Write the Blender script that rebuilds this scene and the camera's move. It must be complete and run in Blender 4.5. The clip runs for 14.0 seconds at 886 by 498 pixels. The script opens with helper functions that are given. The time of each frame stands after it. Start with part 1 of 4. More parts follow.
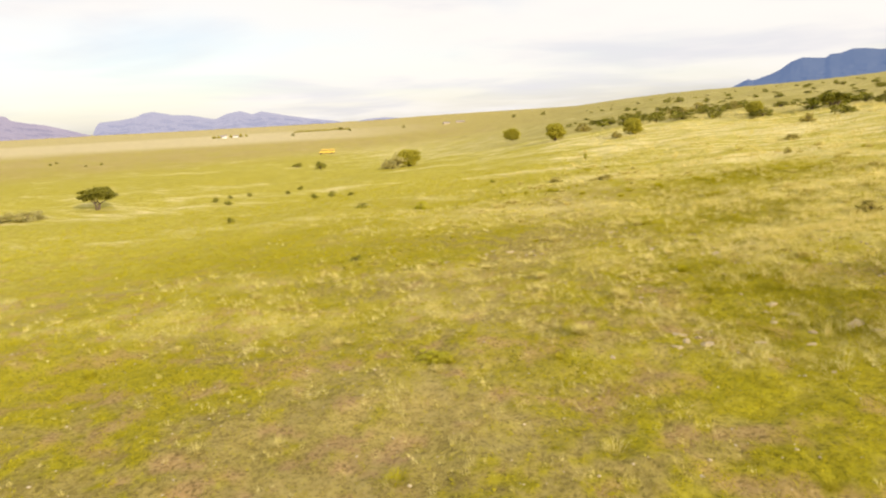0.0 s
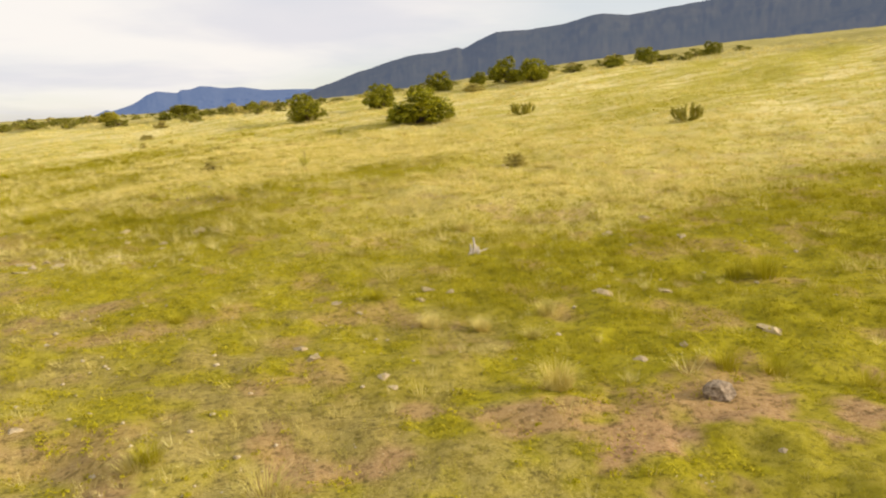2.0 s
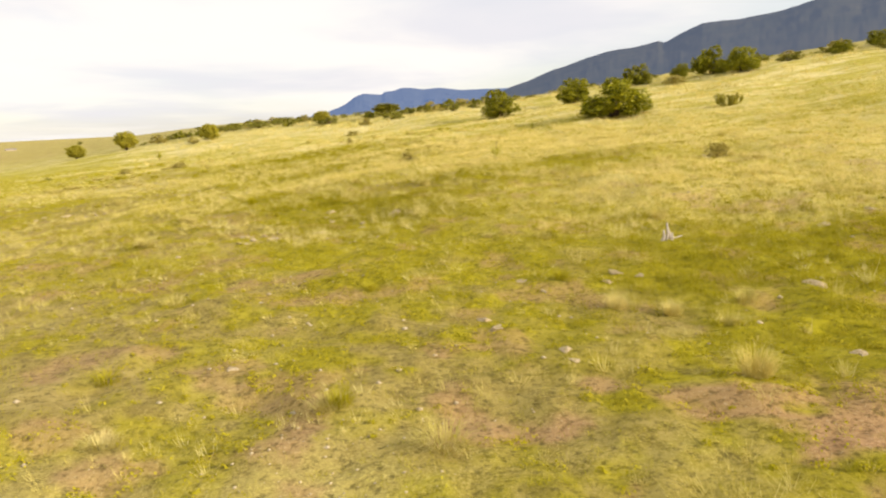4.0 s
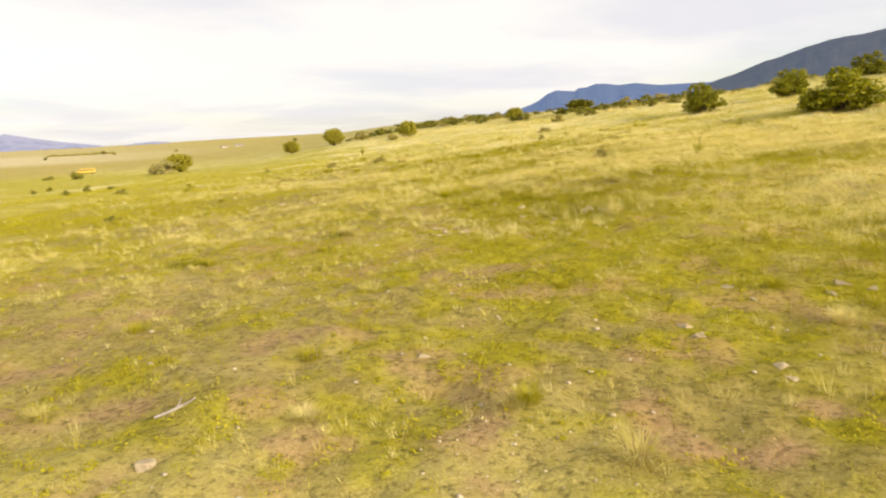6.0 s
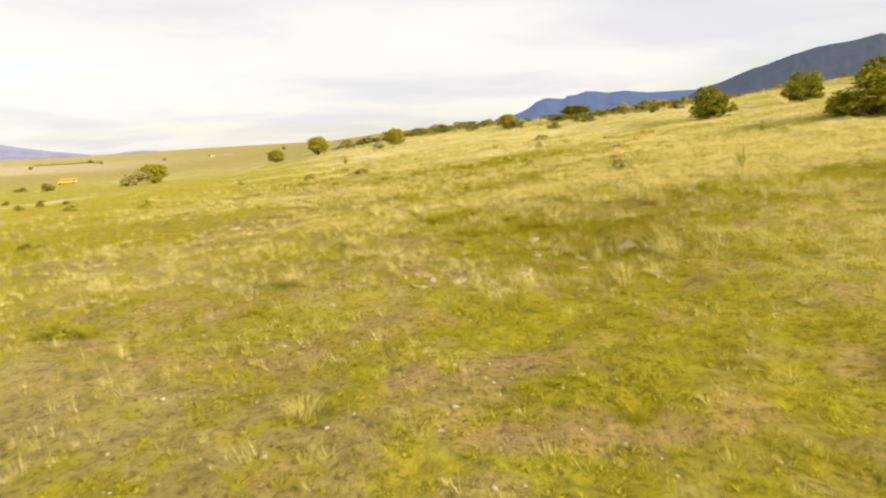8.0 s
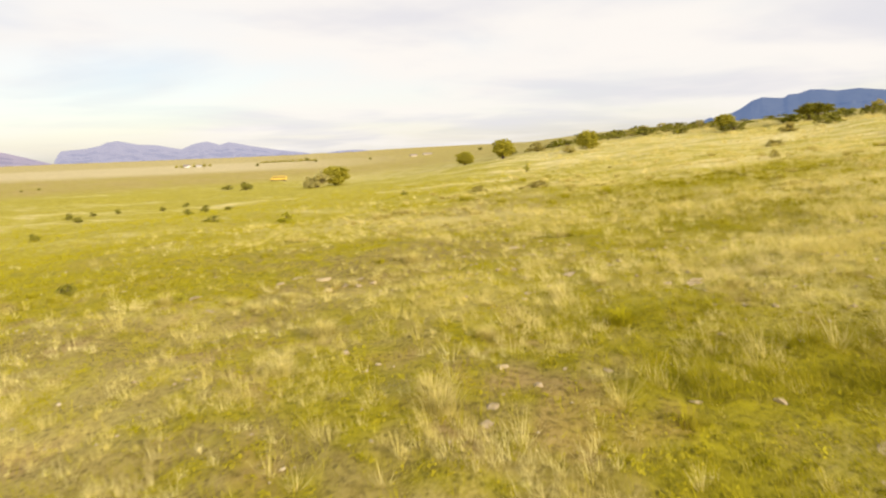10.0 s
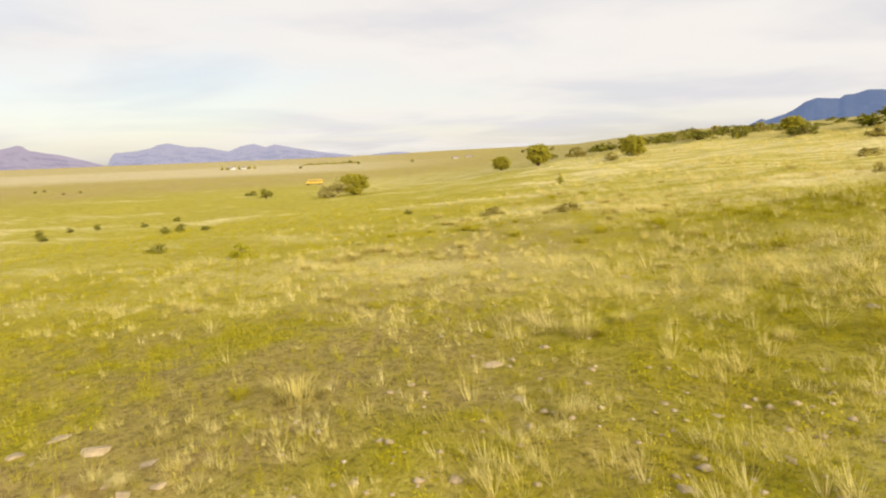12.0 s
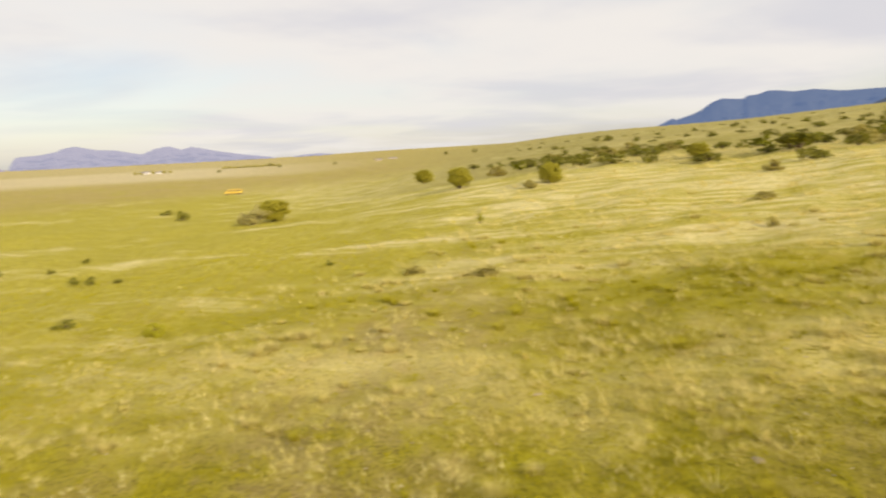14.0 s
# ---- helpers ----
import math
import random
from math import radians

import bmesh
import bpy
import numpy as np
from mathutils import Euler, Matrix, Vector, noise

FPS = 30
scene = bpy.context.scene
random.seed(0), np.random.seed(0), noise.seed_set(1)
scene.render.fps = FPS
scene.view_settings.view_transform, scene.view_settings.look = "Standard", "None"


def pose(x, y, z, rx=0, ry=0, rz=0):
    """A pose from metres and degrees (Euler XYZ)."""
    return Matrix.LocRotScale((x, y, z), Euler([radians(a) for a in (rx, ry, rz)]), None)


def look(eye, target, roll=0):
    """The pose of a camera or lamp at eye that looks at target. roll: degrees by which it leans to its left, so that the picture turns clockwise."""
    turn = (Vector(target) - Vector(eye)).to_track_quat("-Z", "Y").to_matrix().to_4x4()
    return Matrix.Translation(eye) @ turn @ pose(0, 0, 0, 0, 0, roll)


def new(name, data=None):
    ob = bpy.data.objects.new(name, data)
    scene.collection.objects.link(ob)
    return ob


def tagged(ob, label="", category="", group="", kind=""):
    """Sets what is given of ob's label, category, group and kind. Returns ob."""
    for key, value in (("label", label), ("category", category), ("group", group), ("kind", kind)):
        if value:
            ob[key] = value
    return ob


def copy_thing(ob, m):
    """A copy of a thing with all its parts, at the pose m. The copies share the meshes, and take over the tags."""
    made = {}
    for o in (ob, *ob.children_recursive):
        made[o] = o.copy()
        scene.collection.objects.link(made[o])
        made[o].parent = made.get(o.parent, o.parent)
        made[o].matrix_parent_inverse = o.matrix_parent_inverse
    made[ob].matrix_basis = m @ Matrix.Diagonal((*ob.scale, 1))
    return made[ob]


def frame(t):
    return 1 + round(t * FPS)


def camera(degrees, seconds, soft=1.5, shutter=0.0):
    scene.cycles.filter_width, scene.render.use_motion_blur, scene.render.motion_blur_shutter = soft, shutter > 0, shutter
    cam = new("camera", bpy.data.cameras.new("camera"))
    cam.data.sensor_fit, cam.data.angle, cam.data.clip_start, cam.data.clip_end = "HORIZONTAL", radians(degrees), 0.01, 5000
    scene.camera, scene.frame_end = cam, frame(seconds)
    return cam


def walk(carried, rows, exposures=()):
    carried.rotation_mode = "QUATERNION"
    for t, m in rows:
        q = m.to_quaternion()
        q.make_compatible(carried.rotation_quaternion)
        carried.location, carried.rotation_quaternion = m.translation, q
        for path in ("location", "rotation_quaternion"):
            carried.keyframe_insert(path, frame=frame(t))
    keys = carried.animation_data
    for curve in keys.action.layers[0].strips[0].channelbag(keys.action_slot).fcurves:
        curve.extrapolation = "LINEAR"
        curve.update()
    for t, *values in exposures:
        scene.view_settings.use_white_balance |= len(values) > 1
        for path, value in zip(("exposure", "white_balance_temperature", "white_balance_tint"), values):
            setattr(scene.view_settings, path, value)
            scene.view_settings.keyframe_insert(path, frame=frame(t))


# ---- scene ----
cam = camera(65.0, 14.0, soft=2.12, shutter=0.2)
PATH = [
    (0, (1.035, 2.914, 7.96), (0.139, 4.662, 7.582), -2.8),
    (0.5, (1.238, 2.535, 6.717), (0.351, 4.288, 6.345), -2.9),
    (0.9, (1.349, 2.366, 5.748), (0.481, 4.131, 5.38), -2.7),
    (1, (1.547, 2.297, 5.553), (0.677, 4.061, 5.187), -2.9),
    (1.1, (1.793, 2.316, 5.351), (1.007, 4.118, 4.986), -2.7),
    (1.2, (1.901, 2.401, 5.18), (1.262, 4.261, 4.815), -2.7),
    (1.3, (2.117, 2.462, 5.055), (1.836, 4.407, 4.686), -2.6),
    (1.4, (2.261, 2.33, 4.939), (2.241, 4.296, 4.569), -2.1),
    (1.5, (2.155, 2.252, 4.866), (2.408, 4.202, 4.499), -2.0),
    (1.6, (2.107, 2.288, 4.784), (2.742, 4.15, 4.42), -1.7),
    (1.7, (1.864, 2.348, 4.729), (2.607, 4.169, 4.367), -1.5),
    (2, (1.895, 2.348, 4.597), (2.62, 4.177, 4.237), -1.7),
    (2.5, (2.036, 2.324, 4.313), (2.673, 4.186, 3.955), -1.9),
    (3, (1.921, 2.275, 4.233), (2.364, 4.193, 3.879), -2.1),
    (3.5, (1.966, 2.303, 4.172), (2.16, 4.262, 3.823), -2.2),
    (4, (1.9, 2.31, 4.185), (2.106, 4.269, 3.839), -2.2),
    (4.2, (1.825, 2.375, 4.168), (1.981, 4.339, 3.825), -2.2),
    (6.3, (1.754, 2.634, 4.101), (1.417, 4.577, 3.769), -2.3),
    (6.5, (1.688, 3.068, 4.101), (1.356, 5.012, 3.772), -2.3),
    (7, (1.479, 4.584, 4.1), (1.158, 6.532, 3.78), -2.3),
    (7.2, (1.359, 5.333, 4.1), (1.043, 7.282, 3.781), -2.4),
    (9.3, (-0.128, 15.527, 4.278), (-0.409, 17.485, 3.981), -2.2),
    (9.5, (-0.352, 16.685, 4.335), (-0.69, 18.634, 4.041), -2.1),
    (9.7, (-0.588, 17.93, 4.353), (-1.088, 19.844, 4.062), -2.1),
    (9.9, (-0.804, 19.196, 4.34), (-1.542, 21.032, 4.053), -2.1),
    (10, (-0.803, 19.85, 4.385), (-1.622, 21.651, 4.097), -2.0),
    (10.2, (-1.104, 21.451, 4.438), (-1.949, 23.24, 4.149), -1.9),
    (10.5, (-1.348, 23.483, 4.443), (-2.191, 25.274, 4.157), -2.1),
    (11, (-2.13, 26.973, 4.446), (-3.035, 28.734, 4.163), -2.1),
    (11.5, (-2.805, 29.757, 4.636), (-3.732, 31.51, 4.374), -1.9),
    (12, (-3.124, 30.415, 4.866), (-4.053, 32.164, 4.588), -2.0),
    (12.5, (-3.166, 30.686, 6.229), (-4.087, 32.439, 5.95), -2.0),
    (13, (-3.162, 30.574, 7.865), (-4.073, 32.332, 7.584), -2.0),
    (13.5, (-3.165, 30.469, 8.459), (-4.069, 32.23, 8.176), -2.2),
    (13.7, (-3.08, 30.339, 8.496), (-3.982, 32.101, 8.212), -2.2),
    (13.8, (-3.08, 30.339, 8.496), (-3.982, 32.101, 8.212), -2.2),
    (14, (-2.806, 30.71, 8.373), (-3.541, 32.548, 8.087), -2.5),
]
walk(cam, [(t, look(eye, target, roll)) for t, eye, target, roll in PATH],
     exposures=[(t, stops, 6500, 14) for t, stops in ((0, 0.10), (1.0, 0.08), (1.5, -0.04), (2.0, 0.02), (3, 0.16), (6.5, 0.13), (9.5, 0.06), (11.5, -0.02), (14, -0.12))])

# ---- world, sun ----
SUN_AZ, SUN_EL = 119.0, 21.0
world = bpy.data.worlds.new("sky")
scene.world = world
world.use_nodes = True


def build_sky():
    nt = world.node_tree
    nt.nodes.clear()
    n, l = nt.nodes.new, nt.links.new
    sky = n("ShaderNodeTexSky")
    sky.sky_type, sky.sun_disc = "NISHITA", False
    sky.sun_elevation, sky.sun_rotation = radians(SUN_EL), radians(SUN_AZ)
    sky.air_density, sky.dust_density = 1.0, 1.0
    clear = n("ShaderNodeVectorMath")
    clear.operation = "SCALE"
    clear.inputs["Scale"].default_value = 0.15
    l(sky.outputs[0], clear.inputs[0])
    co = n("ShaderNodeTexCoord")
    sep = n("ShaderNodeSeparateXYZ")
    l(co.outputs["Generated"], sep.inputs[0])

    def calc(op, a, b):
        m = n("ShaderNodeMath")
        m.operation = op
        for i, v in enumerate((a, b)):
            if isinstance(v, (int, float)):
                m.inputs[i].default_value = v
            else:
                l(v, m.inputs[i])
        return m.outputs[0]
    up = calc("ADD", calc("MAXIMUM", sep.outputs[2], 0.0), 0.09)
    flat = n("ShaderNodeCombineXYZ")
    l(calc("DIVIDE", sep.outputs[0], up), flat.inputs[0])
    l(calc("DIVIDE", sep.outputs[1], up), flat.inputs[1])

    def layer(scale, detail, seed, lo, hi, rough=0.5):
        t = n("ShaderNodeTexNoise")
        t.noise_dimensions = "4D"
        t.inputs["W"].default_value = seed
        t.inputs["Scale"].default_value, t.inputs["Detail"].default_value, t.inputs["Roughness"].default_value = scale, detail, rough
        t.inputs["Distortion"].default_value = 0.4
        l(flat.outputs[0], t.inputs["Vector"])
        r = n("ShaderNodeMapRange")
        r.interpolation_type = "SMOOTHSTEP"
        r.inputs["From Min"].default_value, r.inputs["From Max"].default_value = lo, hi
        l(t.outputs["Fac"], r.inputs["Value"])
        return r.outputs["Result"]
    thick = layer(0.26, 5, 3.1, 0.36, 0.62)
    shade = layer(0.55, 6, 7.7, 0.42, 0.66)
    cloud = n("ShaderNodeMix")
    cloud.data_type = "RGBA"
    cloud.inputs["A"].default_value = (0.955, 0.927, 0.855, 1)
    cloud.inputs["B"].default_value = (0.775, 0.773, 0.787, 1)
    l(shade, cloud.inputs["Factor"])
    mix = n("ShaderNodeMix")
    mix.data_type = "RGBA"
    l(calc("ADD", calc("MULTIPLY", thick, 0.5), 0.48), mix.inputs["Factor"])
    l(clear.outputs[0], mix.inputs["A"])
    l(cloud.outputs["Result"], mix.inputs["B"])
    bg, out = n("ShaderNodeBackground"), n("ShaderNodeOutputWorld")
    l(mix.outputs["Result"], bg.inputs["Color"])
    bg.inputs["Strength"].default_value = 1.0
    l(bg.outputs[0], out.inputs["Surface"])


build_sky()
sun = new("sun", bpy.data.lights.new("sun", "SUN"))
sun.data.energy, sun.data.angle, sun.data.color = 5.0, radians(2.0), (1.0, 0.888, 0.70)
sun_way = Vector((math.sin(radians(SUN_AZ)) * math.cos(radians(SUN_EL)), math.cos(radians(SUN_AZ)) * math.cos(radians(SUN_EL)), math.sin(radians(SUN_EL))))
sun.matrix_world = look(sun_way * 100, (0, 0, 0))

# ---- lie of the land ----
HUB = (0.0, 20.0)
rng = np.random.default_rng(11)
WAVES = [(rng.uniform(0, 6.28), rng.uniform(0, 6.28), 2 * math.pi / w, a) for w, a in
         [(1.3, .012), (1.9, .016), (2.6, .02), (3.7, .03), (5, .035), (7, .04), (10, .05), (14, .07), (21, .09), (33, .12)] for _ in range(3)]


def smooth(a, b, v):
    s = np.clip((v - a) / (b - a), 0, 1)
    return s * s * (3 - 2 * s)


def ripple(x, y):
    z = 0.0
    for turn, phase, k, a in WAVES:
        z = z + a * np.sin(k * (x * math.cos(turn) + y * math.sin(turn)) + phase) * 0.5
    return z


def ground_z(x, y):
    """Height of the grassland: a slope near by, a rising fan to the east, a wide valley to the west."""
    x, y = np.asarray(x, float), np.asarray(y, float)
    u, v = x - HUB[0], y - HUB[1]
    r = np.hypot(u, v)
    az = np.degrees(np.arctan2(u, v))
    a, b = np.clip(x / 50, -2.4, 2.0), np.clip(v / 50, -0.9, 2.8)
    near = 0.93 + 2.574 * a + 1.306 * b + 0.51 * a * a + 1.581 * a * b + 0.405 * b * b
    near = near + 0.65 * np.exp(-((x - 6.5) / 8) ** 2 - ((y - 35) / 12) ** 2)
    off = np.abs((az - 95 + 180) % 360 - 180)
    rise = 0.116 / (1 + np.exp((off - 75.6) / 13)) - 0.0015
    dip = 26 * (1 - np.exp(-r / 450)) * (1 - np.minimum(r / 4700, 1) ** 3) * smooth(100, 130, off)
    far = 4.6 - 1.2 * smooth(110, 80, off) + rise * r - dip - 0.012 * np.maximum(r - 1500, 0) * smooth(125, 90, off)
    far = far + 0.0085 * np.clip(r - 250, 0, 1300) * np.exp(-((az + 10) / 10.5) ** 2)
    far = far - 0.012 * np.clip(r - 90, 0, 900) * smooth(5, 19, az) * smooth(110, 70, az)
    far = far - 11 * smooth(2500, 4500, r) * smooth(118, 130, off)
    w = smooth(65, 135, r)
    trough = (0.5 * smooth(-12, 2, az) + 0.8 * smooth(2, 24, az)) * smooth(120, 80, az) * np.exp(-((r - 145) / 40) ** 2)
    return near * (1 - w) + far * w - trough + ripple(x, y) * (1 + np.minimum(r, 400) / 200)


def lattice(ix, iy, seed):
    h = (ix.astype(np.int64) * 374761393 + iy.astype(np.int64) * 668265263 + seed * 974711) & 0xFFFFFFFF
    h = ((h ^ (h >> 13)) * 1274126177) & 0xFFFFFFFF
    return ((h ^ (h >> 16)) & 0xFFFF) / 65535.0


def patches(x, y, size, seed, octaves=4):
    """Smooth random patches between 0 and 1, of a given size in metres."""
    x, y = np.asarray(x, float) / size, np.asarray(y, float) / size
    total, amp, norm = 0.0, 1.0, 0.0
    for o in range(octaves):
        ix, iy = np.floor(x), np.floor(y)
        fx, fy = x - ix, y - iy
        fx, fy = fx * fx * (3 - 2 * fx), fy * fy * (3 - 2 * fy)
        a, b = lattice(ix, iy, seed + o), lattice(ix + 1, iy, seed + o)
        c, d = lattice(ix, iy + 1, seed + o), lattice(ix + 1, iy + 1, seed + o)
        total = total + amp * ((a * (1 - fx) + b * fx) * (1 - fy) + (c * (1 - fx) + d * fx) * fy)
        norm += amp
        amp *= 0.5
        x, y = x * 2.03 + 17.1, y * 2.03 + 9.7
    return total / norm


def surface_z(x, y):
    """Height of the ground with its hummocks, which fade out far from the near stretch."""
    x, y = np.asarray(x, float), np.asarray(y, float)
    r = np.hypot(x - 1.5, y + 3)
    return ground_z(x, y) + ((patches(x, y, 0.5, 91, 3) - 0.5) * 0.17 + (patches(x, y, 1.6, 95, 3) - 0.5) * 0.2) * smooth(75, 25, r)


TRAIL_Y = (2, 10, 15, 20, 30, 38, 46, 52, 58, 84, 110)
TRAIL_X = (1, -2.5, -6, -8.5, -12, -11.5, -12.5, -14.5, -15, -20, -25)
TRAIL_HALF = (5, 6, 6.5, 5.5, 4.2, 3.2, 3.4, 3.8, 3.0, 2.2, 1.6)
TRAIL_WORN = (0.6, 0.6, 0.65, 0.55, 0.22, 0.15, 0.3, 0.95, 0.8, 0.0, 0.0)


def trodden(x, y):
    """The dusty track that the herd has trodden, broken up at its edges."""
    x, y = np.asarray(x, float), np.asarray(y, float)
    off = (x - np.interp(y, TRAIL_Y, TRAIL_X)) / np.interp(y, TRAIL_Y, TRAIL_HALF)
    return np.exp(-off ** 2) * (0.30 + 0.70 * smooth(0.33, 0.62, patches(x, y, 2.4, 8, 4))) * np.interp(y, TRAIL_Y, TRAIL_WORN)


def shady(x, y):
    """Share of the deeper green herbs and taller grass uphill of the track."""
    x, y = np.asarray(x, float), np.asarray(y, float)
    return smooth(4, 12, x - np.interp(y, TRAIL_Y, TRAIL_X)) * smooth(20, 27, y) * smooth(9, 2, x) * (1 - 0.6 * np.exp(-((y - 39) / 6) ** 2)) * (0.34 + 0.55 * smooth(0.35, 0.55, patches(x, y, 3.0, 83, 3)))


def lush(x, y):
    """How green and dense the turf stands: least on the track, most in broad patches beside it."""
    x, y = np.asarray(x, float), np.asarray(y, float)
    off = (x - np.interp(y, TRAIL_Y, TRAIL_X)) / (1.25 * np.interp(y, TRAIL_Y, TRAIL_HALF))
    return (1 - 0.85 * np.exp(-off ** 2)) * (0.30 + 0.22 * smooth(26, 34, y) + (0.70 - 0.22 * smooth(26, 34, y)) * smooth(0.36, 0.62, patches(x, y, 5.0, 71, 4)))


def bare(x, y):
    """How bare the soil lies."""
    x, y = np.asarray(x, float), np.asarray(y, float)
    near = smooth(44, 18, y)
    gully = np.exp(-((x - 6.5) / 5) ** 2 - ((y - 7) / 2.8) ** 2)
    spots = smooth(0.58, 0.70, patches(x, y, 0.95, 5, 4) + 0.02 * near + 0.02 * trodden(x, y) + 0.055 * gully)
    return spots * (0.1 + 0.36 * near + 0.1 * trodden(x, y) + 0.5 * gully)


def dryness(x, y):
    """Share of dry straw-coloured grass: most on the slope, least in the low ground."""
    x, y = np.asarray(x, float), np.asarray(y, float)
    along, across = x * 0.94 + y * 0.34, -x * 0.34 + y * 0.94
    bands = patches(along / 3.2, across, 7, 31)
    lie = 0.66 * smooth(-26, 40, y - 50 + np.where(x > 0, 2.9, 1.2) * x) * smooth(14, 26, y)
    lie = lie + 0.30 * np.exp(-((x - 5) / 8) ** 2 - ((y - 39) / 10) ** 2) + 0.32 * np.exp(-((x - 4) / 7) ** 2 - ((y - 32.5) / 2.4) ** 2) + 0.28 * np.exp(-((x - 0.5) / 3.5) ** 2 - ((y - 40) / 5) ** 2) - 0.16 * np.exp(-((x + 4) / 7) ** 2 - ((y - 68) / 12) ** 2) + 0.14 * np.exp(-((x - 3) / 7) ** 2 - ((y - 17) / 4) ** 2) + (0.15 * smooth(4, 14, x) - 0.34 * smooth(24, 36, x)) * smooth(30, 50, y)
    stripes = (patches(along / 5.5, across, 3.6, 37, 3) - 0.5) * 2.1 * smooth(40, 78, y)
    return np.clip(0.05 + 0.13 * smooth(10, 26, y) + lie + (bands - 0.5) * 1.7 + stripes * (0.45 + 0.55 * smooth(-90, -30, x)) - 0.16 * smooth(-14, -40, x) + (patches(x, y, 1.7, 77) - 0.5) * 0.7, 0, 1)


def herby(x, y):
    """Cushions of low green herbs, few on the trodden ground at the foot of the slope."""
    x, y = np.asarray(x, float), np.asarray(y, float)
    need = 0.56 - 0.10 * lush(x, y) - 0.05 * smooth(10, 19, y)
    return smooth(need - 0.04, need + 0.06, 0.55 * patches(x, y, 0.55, 55, 3) + 0.45 * patches(x, y, 3.5, 59, 2)) * (1 - 0.5 * trodden(x, y))


def beyond_straw(x, y):
    """Metres past the edge where the straw slope ends and the scrub of the far fan begins."""
    u, v = np.asarray(x, float) - HUB[0], np.asarray(y, float) - HUB[1]
    return np.hypot(u, v) - 103 - 2.2 * np.maximum(-np.degrees(np.arctan2(u, v)) - 4, 0)


def outside(x, y):
    """Metres beyond the near stretch of the plan."""
    return np.hypot(np.maximum(np.abs(np.asarray(x, float) - 0.5) - 9, 0), np.maximum(np.asarray(y, float) - 38, 0))


# ---- materials ----
def material(name, rough=0.9, spec=0.2):
    m = bpy.data.materials.new(name)
    m.use_nodes = True
    nt = m.node_tree
    b = nt.nodes["Principled BSDF"]
    b.inputs["Roughness"].default_value = rough
    b.inputs["Specular IOR Level"].default_value = spec
    return m, nt, b


def noise_node(nt, scale, detail=4, rough=0.55, vec=None):
    t = nt.nodes.new("ShaderNodeTexNoise")
    t.inputs["Scale"].default_value, t.inputs["Detail"].default_value, t.inputs["Roughness"].default_value = scale, detail, rough
    if vec is not None:
        nt.links.new(vec, t.inputs["Vector"])
    return t.outputs["Fac"]


def ranged(nt, v, lo, hi, a=0.0, b=1.0):
    r = nt.nodes.new("ShaderNodeMapRange")
    for k, q in (("From Min", lo), ("From Max", hi), ("To Min", a), ("To Max", b)):
        r.inputs[k].default_value = q
    nt.links.new(v, r.inputs["Value"])
    return r.outputs["Result"]


def blend(nt, fac, a, b, mode="MIX"):
    m = nt.nodes.new("ShaderNodeMix")
    m.data_type, m.blend_type = "RGBA", mode
    for key, v in (("Factor", fac), ("A", a), ("B", b)):
        if isinstance(v, (int, float)):
            m.inputs[key].default_value = v
        elif isinstance(v, tuple):
            m.inputs[key].default_value = (*v, 1)
        else:
            nt.links.new(v, m.inputs[key])
    return m.outputs["Result"]


def attr(nt, name):
    a = nt.nodes.new("ShaderNodeAttribute")
    a.attribute_name = name
    return a.outputs["Fac"]


def position(nt):
    return nt.nodes.new("ShaderNodeNewGeometry").outputs["Position"]


def bump(nt, b, height, dist, strength=0.6):
    n = nt.nodes.new("ShaderNodeBump")
    n.inputs["Distance"].default_value, n.inputs["Strength"].default_value = dist, strength
    nt.links.new(height, n.inputs["Height"])
    nt.links.new(n.outputs[0], b.inputs["Normal"])


TAN = (0.50, 0.38, 0.145)


def mix_up(nt, a, f, k):
    """a shifted by a noise: a + k (f - 1/2)."""
    m = nt.nodes.new("ShaderNodeMath")
    m.operation = "MULTIPLY_ADD"
    nt.links.new(f, m.inputs[0])
    m.inputs[1].default_value = k
    s = nt.nodes.new("ShaderNodeMath")
    s.operation = "SUBTRACT"
    nt.links.new(a, s.inputs[0])
    s.inputs[1].default_value = k / 2
    nt.links.new(s.outputs[0], m.inputs[2])
    return m.outputs[0]


